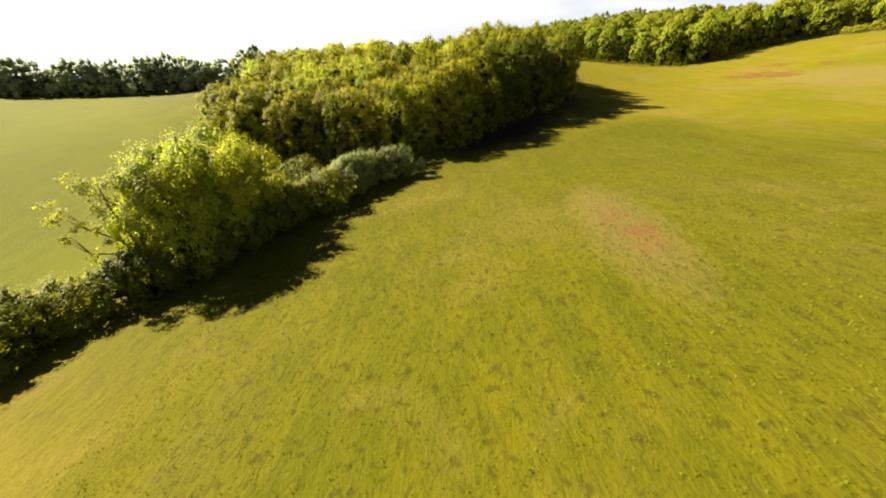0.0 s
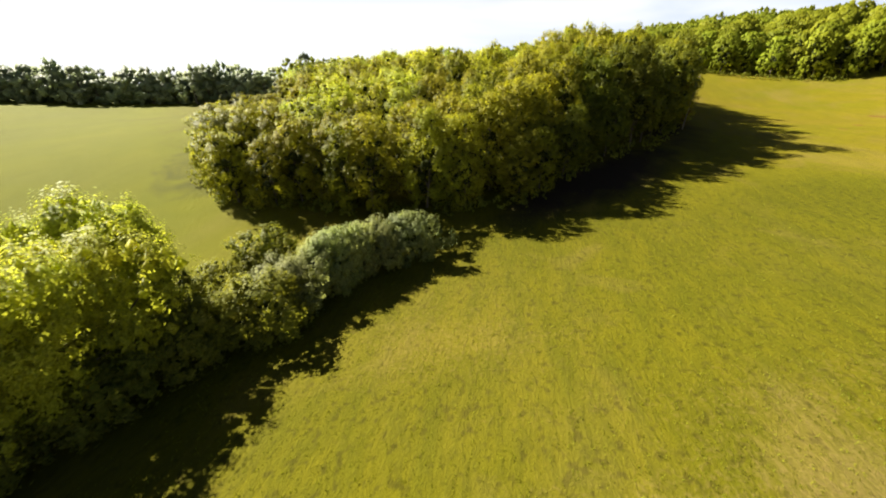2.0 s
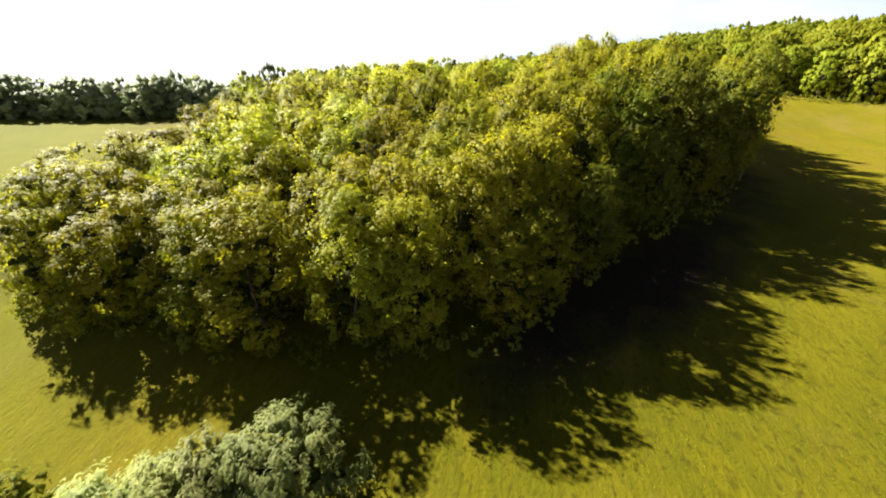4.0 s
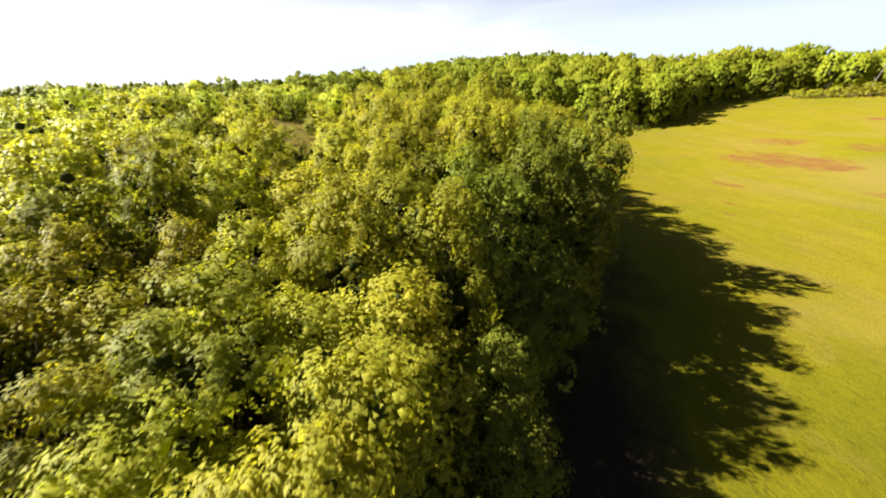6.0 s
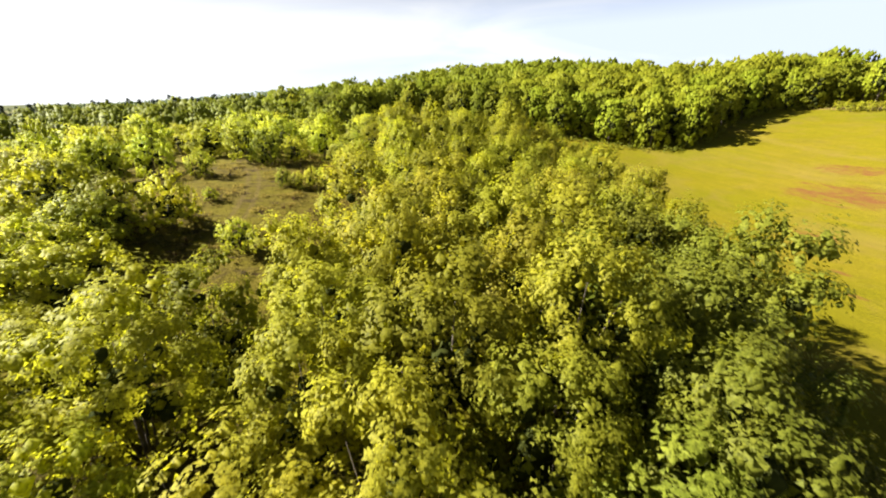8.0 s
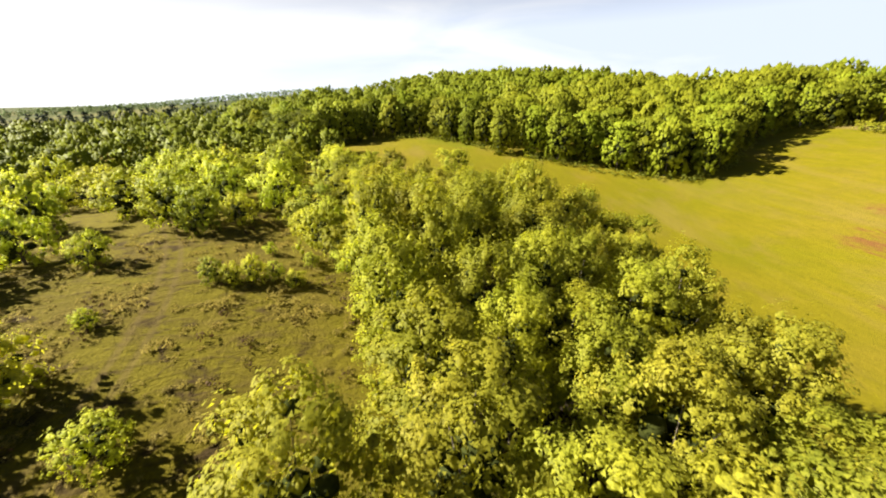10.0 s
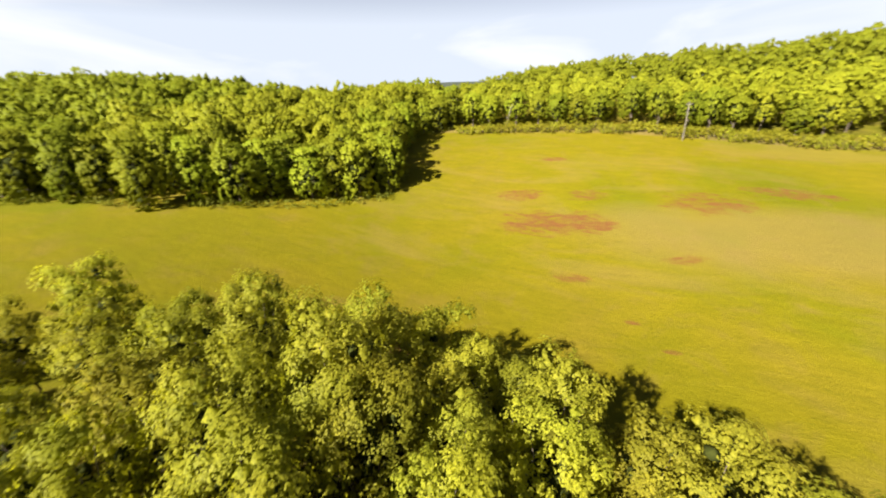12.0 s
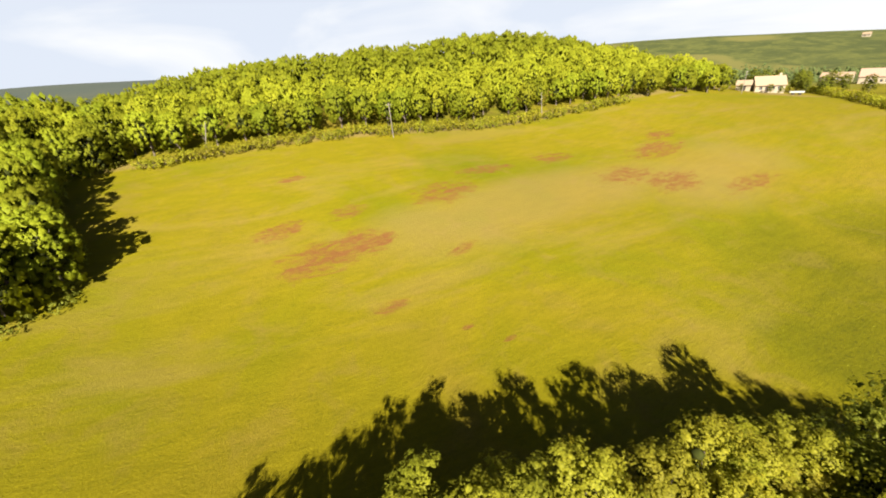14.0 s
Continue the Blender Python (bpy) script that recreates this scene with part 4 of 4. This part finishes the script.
tagged(joined("heather", heather, brush_shapes, HEATHER, rng, lambda x, y: 0.22 + 0.14 * rng.random()), "dark brown heather clumps in dry grass", "heather", kind="stuff")

# blades of the meadow nearest to the flight
BLADE = leaf_material("grass_blade", (0.118, 0.126, 0.006), (0.180, 0.168, 0.015), (0.8, 0.8, 0.5), tint=0.05)
g = np.random.default_rng(5)
n = 330000
px, py = g.uniform(-12, 34, n), g.uniform(-4, 52, n)
hx = np.interp(py, [p[1] for p in HEDGE_LINE[::-1]], [p[0] for p in HEDGE_LINE[::-1]])
lump = 0.5 + 0.5 * np.sin(px * 9.1 + 2 * np.sin(py * 2.3)) * np.sin(py * 6.3 + 2 * np.sin(px * 3.9))
ok = (px > hx + 1.5) & (g.random(n) < (0.08 + 0.92 * lump**2.5) * (1.0 - np.clip((np.hypot(px - 3, py - 14) - 7) / 30, 0, 0.93))) & ~((py > 42) & (px < (py - 44) * 1.1))
px, py, lump = px[ok], py[ok], lump[ok]
n = len(px)
a, lean = g.uniform(0, math.tau, n), g.uniform(0.15, 0.8, n)
h = g.uniform(0.04, 0.10, n) * (0.7 + 0.7 * lump)
w = g.uniform(0.010, 0.022, n)
foot = np.stack([px, py, ground_z(px, py) - 0.01], 1)
side = np.stack([-np.sin(a), np.cos(a), np.zeros(n)], 1) * w[:, None]
tip = foot + np.stack([np.cos(a) * h * lean, np.sin(a) * h * lean, h], 1)
blade = np.stack([foot - side, foot + side, tip], 1).reshape(-1, 3)
me = bpy.data.meshes.new("grass")
me.from_pydata(blade.tolist(), [], np.arange(n * 3).reshape(-1, 3).tolist())
me.materials.append(BLADE)
tagged(new("grass", me), "short yellow-green meadow grass", "grass", kind="stuff")


# ---------------------------------------------------------------- poles and houses beyond the field
def plain_material(name, colour, other, scale, rough=0.85):
    m, t, shader, _ = material(name, rough)
    tc = t.nodes.new("ShaderNodeTexCoord")
    n = noisy(t, tc.outputs["Object"], scale, 6, 0.65)
    link(t, mixed(t, n, tuple(v * 0.6 for v in colour), tuple(v * 0.6 for v in other)), shader.inputs["Base Color"])
    b = node(t, "ShaderNodeBump", Strength=0.4, Distance=0.02)
    link(t, n, b.inputs["Height"])
    link(t, b.outputs[0], shader.inputs["Normal"])
    return m


POLE_WOOD = plain_material("weathered_wood", (0.26, 0.23, 0.19), (0.40, 0.36, 0.30), 6)
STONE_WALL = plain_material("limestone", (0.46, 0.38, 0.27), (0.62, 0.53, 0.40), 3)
TILE = plain_material("clay_tile", (0.44, 0.30, 0.19), (0.62, 0.46, 0.32), 4)
PINK_TILE = plain_material("pink_tile", (0.50, 0.30, 0.22), (0.66, 0.44, 0.34), 4)
DARK_WOOD = plain_material("dark_joinery", (0.05, 0.04, 0.035), (0.10, 0.08, 0.06), 5)
GLASS = plain_material("dim_glass", (0.03, 0.035, 0.04), (0.05, 0.055, 0.06), 2, 0.15)
WHITE_PAINT = plain_material("white_paint", (0.70, 0.70, 0.68), (0.80, 0.80, 0.78), 5, 0.4)
CERAMIC = plain_material("insulator", (0.5, 0.45, 0.4), (0.6, 0.55, 0.5), 20, 0.3)


def box(bm, x0, x1, y0, y1, z0, z1, bevel=0.0):
    made = bmesh.ops.create_cube(bm, size=1.0, matrix=Matrix.Translation(((x0 + x1) / 2, (y0 + y1) / 2, (z0 + z1) / 2)) @ Matrix.Diagonal((x1 - x0, y1 - y0, z1 - z0, 1)))
    if bevel:
        edges = list({e for v in made["verts"] for e in v.link_edges})
        bmesh.ops.bevel(bm, geom=edges, offset=bevel, segments=1, affect="EDGES")


def utility_pole(x, y, tall, lean=0.0):
    pole = tagged(new("utility_pole"), "grey weathered wooden utility pole at a field edge", "pole", "poles along the field")
    bm = bmesh.new()
    tube(bm, [(0, 0, -0.5), (0, 0, tall * 0.5), (0, 0, tall)], [0.12, 0.10, 0.08], 8)
    part("post", bm_mesh("post", bm, POLE_WOOD, True), pole)
    bm = bmesh.new()
    box(bm, -0.6, 0.6, 0.10, 0.19, tall - 0.55, tall - 0.45, 0.01)
    part("crossarm", bm_mesh("crossarm", bm, POLE_WOOD), pole)
    for k in (-0.5, 0, 0.5):
        bm = bmesh.new()
        tube(bm, [(k, 0.145, tall - 0.45), (k, 0.145, tall - 0.38), (k, 0.145, tall - 0.27)], [0.025, 0.05, 0.03], 8)
        part("insulator", bm_mesh("insulator", bm, CERAMIC, True), pole)
    pole.matrix_basis = pose(x, y, float(ground_z(x, y)), 0, lean, 80)
    return pole


utility_pole(108.3, 63.4, 8.0, 1.5)
utility_pole(99.5, -66.0, 7.5)
utility_pole(121.0, 120.0, 8.0, -2)


def dead_trunk(x, y, tall, lean, turn, girth=0.14):
    """A bare pale stem with broken branch stubs."""
    snag = tagged(new("dead_tree"), "bare leaning dead trunk bleached pale grey", "dead tree")
    bm = bmesh.new()
    stem = tube(bm, [(0, 0, -0.3), (0.05, 0, tall * 0.5), (-0.05, 0.05, tall)], [girth, girth * 0.7, girth * 0.35], 7)
    for k in range(4):
        z = tall * (0.4 + 0.14 * k)
        a = k * 2.1
        tube(bm, [(0, 0, z), (math.cos(a) * 0.5, math.sin(a) * 0.5, z + 0.4), (math.cos(a) * 0.8, math.sin(a) * 0.8, z + 0.9)], [girth * 0.3, girth * 0.2, 0.008], 5, stem)
    part("trunk", bm_mesh("trunk", bm, POLE_WOOD, True), snag)
    snag.matrix_basis = pose(x, y, float(ground_z(x, y)), 0, lean, turn)


dead_trunk(113.5, 104.0, 6.5, -14, 80)
dead_trunk(115.0, 11.6, 6.0, 5, 0)
dead_trunk(23.8, 86.2, 6.3, 7, 40, 0.10)
dead_trunk(22.8, 71.8, 6.5, -6, 120, 0.09)


def house(x, y, turn, w, d, wall_h, roof_h, label, tiles, openings, chimney=True):
    """A small gabled farmhouse: long side w, depth d, with doors and windows in the front (-y) wall."""
    h = tagged(new("house"), label, "house", "houses beyond the field")
    bm = bmesh.new()
    t = 0.4
    edges = sorted({-w / 2, w / 2, *[e for o in openings for e in (o[0] - o[2] / 2, o[0] + o[2] / 2)]})
    for a, b in zip(edges, edges[1:]):
        gap = [o for o in openings if abs((a + b) / 2 - o[0]) < o[2] / 2]
        if not gap:
            box(bm, a, b, -d / 2, -d / 2 + t, -1.0, wall_h)
        else:
            _, z0, _, zh = gap[0]
            box(bm, a, b, -d / 2, -d / 2 + t, -1.0, z0)
            box(bm, a, b, -d / 2, -d / 2 + t, z0 + zh, wall_h)
    box(bm, -w / 2, w / 2, d / 2 - t, d / 2, -1.0, wall_h)
    for s in (-1, 1):
        xs = sorted((s * w / 2, s * (w / 2 - t)))
        box(bm, xs[0], xs[1], -d / 2 + t, d / 2 - t, -1.0, wall_h)
        tri = [bm.verts.new((xx, yy, zz)) for xx in xs for yy, zz in ((-d / 2, wall_h), (d / 2, wall_h), (0, wall_h + roof_h - 0.05))]
        bm.faces.new(tri[:3])
        bm.faces.new(tri[3:][::-1])
        for i, j in ((0, 1), (1, 2), (2, 0)):
            bm.faces.new((tri[j], tri[i], tri[i + 3], tri[j + 3]))
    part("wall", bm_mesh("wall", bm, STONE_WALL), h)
    over, slope = 0.45, roof_h / (d / 2)
    for s in (-1, 1):
        bm = bmesh.new()
        lowz = wall_h - over * slope
        prof = [(0, wall_h + roof_h), (s * (d / 2 + over), lowz), (s * (d / 2 + over), lowz + 0.18), (0, wall_h + roof_h + 0.2)]
        ends = [[bm.verts.new((xx, py_, pz)) for py_, pz in prof] for xx in (-w / 2 - 0.3, w / 2 + 0.3)]
        bm.faces.new(ends[0])
        bm.faces.new(ends[1][::-1])
        for i in range(4):
            bm.faces.new((ends[0][i], ends[1][i], ends[1][(i + 1) % 4], ends[0][(i + 1) % 4]))
        bmesh.ops.recalc_face_normals(bm, faces=bm.faces)
        roof = part("roof", bm_mesh("roof", bm, tiles), h, "sunlit pale clay tile roof slope")
        if chimney and s > 0:
            bm = bmesh.new()
            box(bm, w * 0.3, w * 0.3 + 0.8, 0.1, 0.7, wall_h + roof_h - 0.4, wall_h + roof_h + 1.0, 0.03)
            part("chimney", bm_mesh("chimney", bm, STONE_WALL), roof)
    for ox, z0, ow, oh in openings:
        bm = bmesh.new()
        if z0 < 0.2:
            box(bm, ox - ow / 2, ox + ow / 2, -d / 2 + 0.15, -d / 2 + 0.21, z0, z0 + oh)
            part("door", bm_mesh("door", bm, DARK_WOOD), h)
        else:
            for a, b, c, e in ((ox - ow / 2, ox - ow / 2 + 0.08, z0, z0 + oh), (ox + ow / 2 - 0.08, ox + ow / 2, z0, z0 + oh), (ox - 0.03, ox + 0.03, z0, z0 + oh),
                               (ox - ow / 2, ox + ow / 2, z0, z0 + 0.08), (ox - ow / 2, ox + ow / 2, z0 + oh - 0.08, z0 + oh)):
                box(bm, a, b, -d / 2 + 0.12, -d / 2 + 0.20, c, e)
            win = part("window", bm_mesh("window", bm, WHITE_PAINT), h)
            bm = bmesh.new()
            box(bm, ox - ow / 2, ox + ow / 2, -d / 2 + 0.17, -d / 2 + 0.19, z0, z0 + oh)
            part("pane", bm_mesh("pane", bm, GLASS), win)
    h.matrix_basis = pose(x, y, float(ground_z(x, y)), 0, 0, turn)
    return h


FRONT = [(-2.8, 0.9, 1.0, 1.2), (-0.9, 0.0, 1.1, 2.1), (1.0, 0.9, 1.0, 1.2), (2.8, 0.9, 1.0, 1.2)]
house(100.5, -84, 222, 9.0, 6.5, 2.8, 2.6, "cream stone farmhouse with a pale tiled roof", TILE, FRONT)
house(106.2, -79.5, 205, 4.5, 5, 2.2, 1.3, "small stone outbuilding beside a farmhouse", TILE, [(0, 0.0, 1.6, 1.9)], False)
house(126, -210, 190, 13, 7, 3.0, 1.8, "low white farm building with a pale roof", TILE, FRONT, False)
house(104, -193, 200, 14, 9, 3.6, 3.2, "farmhouse with a pink tiled roof", PINK_TILE, FRONT)
house(276, -673, 190, 8, 6, 3.0, 2.0, "white house far away on a ridge", TILE, FRONT, False)


def trailer(x, y, turn):
    """A low white farm trailer."""
    body = tagged(new("trailer"), "white flat farm trailer standing beside a house", "trailer")
    bm = bmesh.new()
    box(bm, -2.0, 2.0, -0.9, 0.9, 0.7, 1.15, 0.05)
    part("bed", bm_mesh("bed", bm, WHITE_PAINT), body)
    bm = bmesh.new()
    tube(bm, [(2.0, 0, 0.8), (3.0, 0, 0.7), (3.3, 0, 0.65)], [0.06, 0.05, 0.05], 6)
    part("drawbar", bm_mesh("drawbar", bm, DARK_WOOD), body)
    for wx in (-0.5, 0.5):
        for wy in (-0.95, 0.95):
            bm = bmesh.new()
            bmesh.ops.create_cone(bm, cap_ends=True, segments=16, radius1=0.38, radius2=0.38, depth=0.22, matrix=Matrix.Translation((wx * 1.9, wy, 0.38)) @ Matrix.Rotation(math.pi / 2, 4, "X"))
            part("wheel", bm_mesh("wheel", bm, DARK_WOOD), body)
    body.matrix_basis = pose(x, y, float(ground_z(x, y)), 0, 0, turn)


trailer(90, -82, 30)
for x, y, k in ((96.6, -78.2, 0.36), (94.4, -80.4, 0.28), (105.0, -75.2, 0.28), (92.5, -93.0, 0.62), (89.0, -96.5, 0.70), (96.0, -95.5, 0.75), (109.0, -90.0, 0.80), (114.0, -84.5, 0.72),
                (103.5, -96.0, 0.80), (98.5, -101.0, 0.80), (86.0, -104.0, 0.72), (92.0, -110.0, 0.80), (81.0, -112.0, 0.70), (101.0, -112.0, 0.85), (110.0, -101.0, 0.80), (76.0, -118.0, 0.70)):
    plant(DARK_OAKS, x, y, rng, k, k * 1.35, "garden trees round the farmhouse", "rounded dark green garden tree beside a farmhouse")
for k in range(34):
    f = k / 33
    plant(VERGE, 94 - 40 * f + rng.uniform(-0.8, 0.8), -102 + 48 * f + rng.uniform(-0.8, 0.8), rng, rng.uniform(0.8, 1.2), 1.1, "far field hedge", "dark clipped hedge shrub between fields")
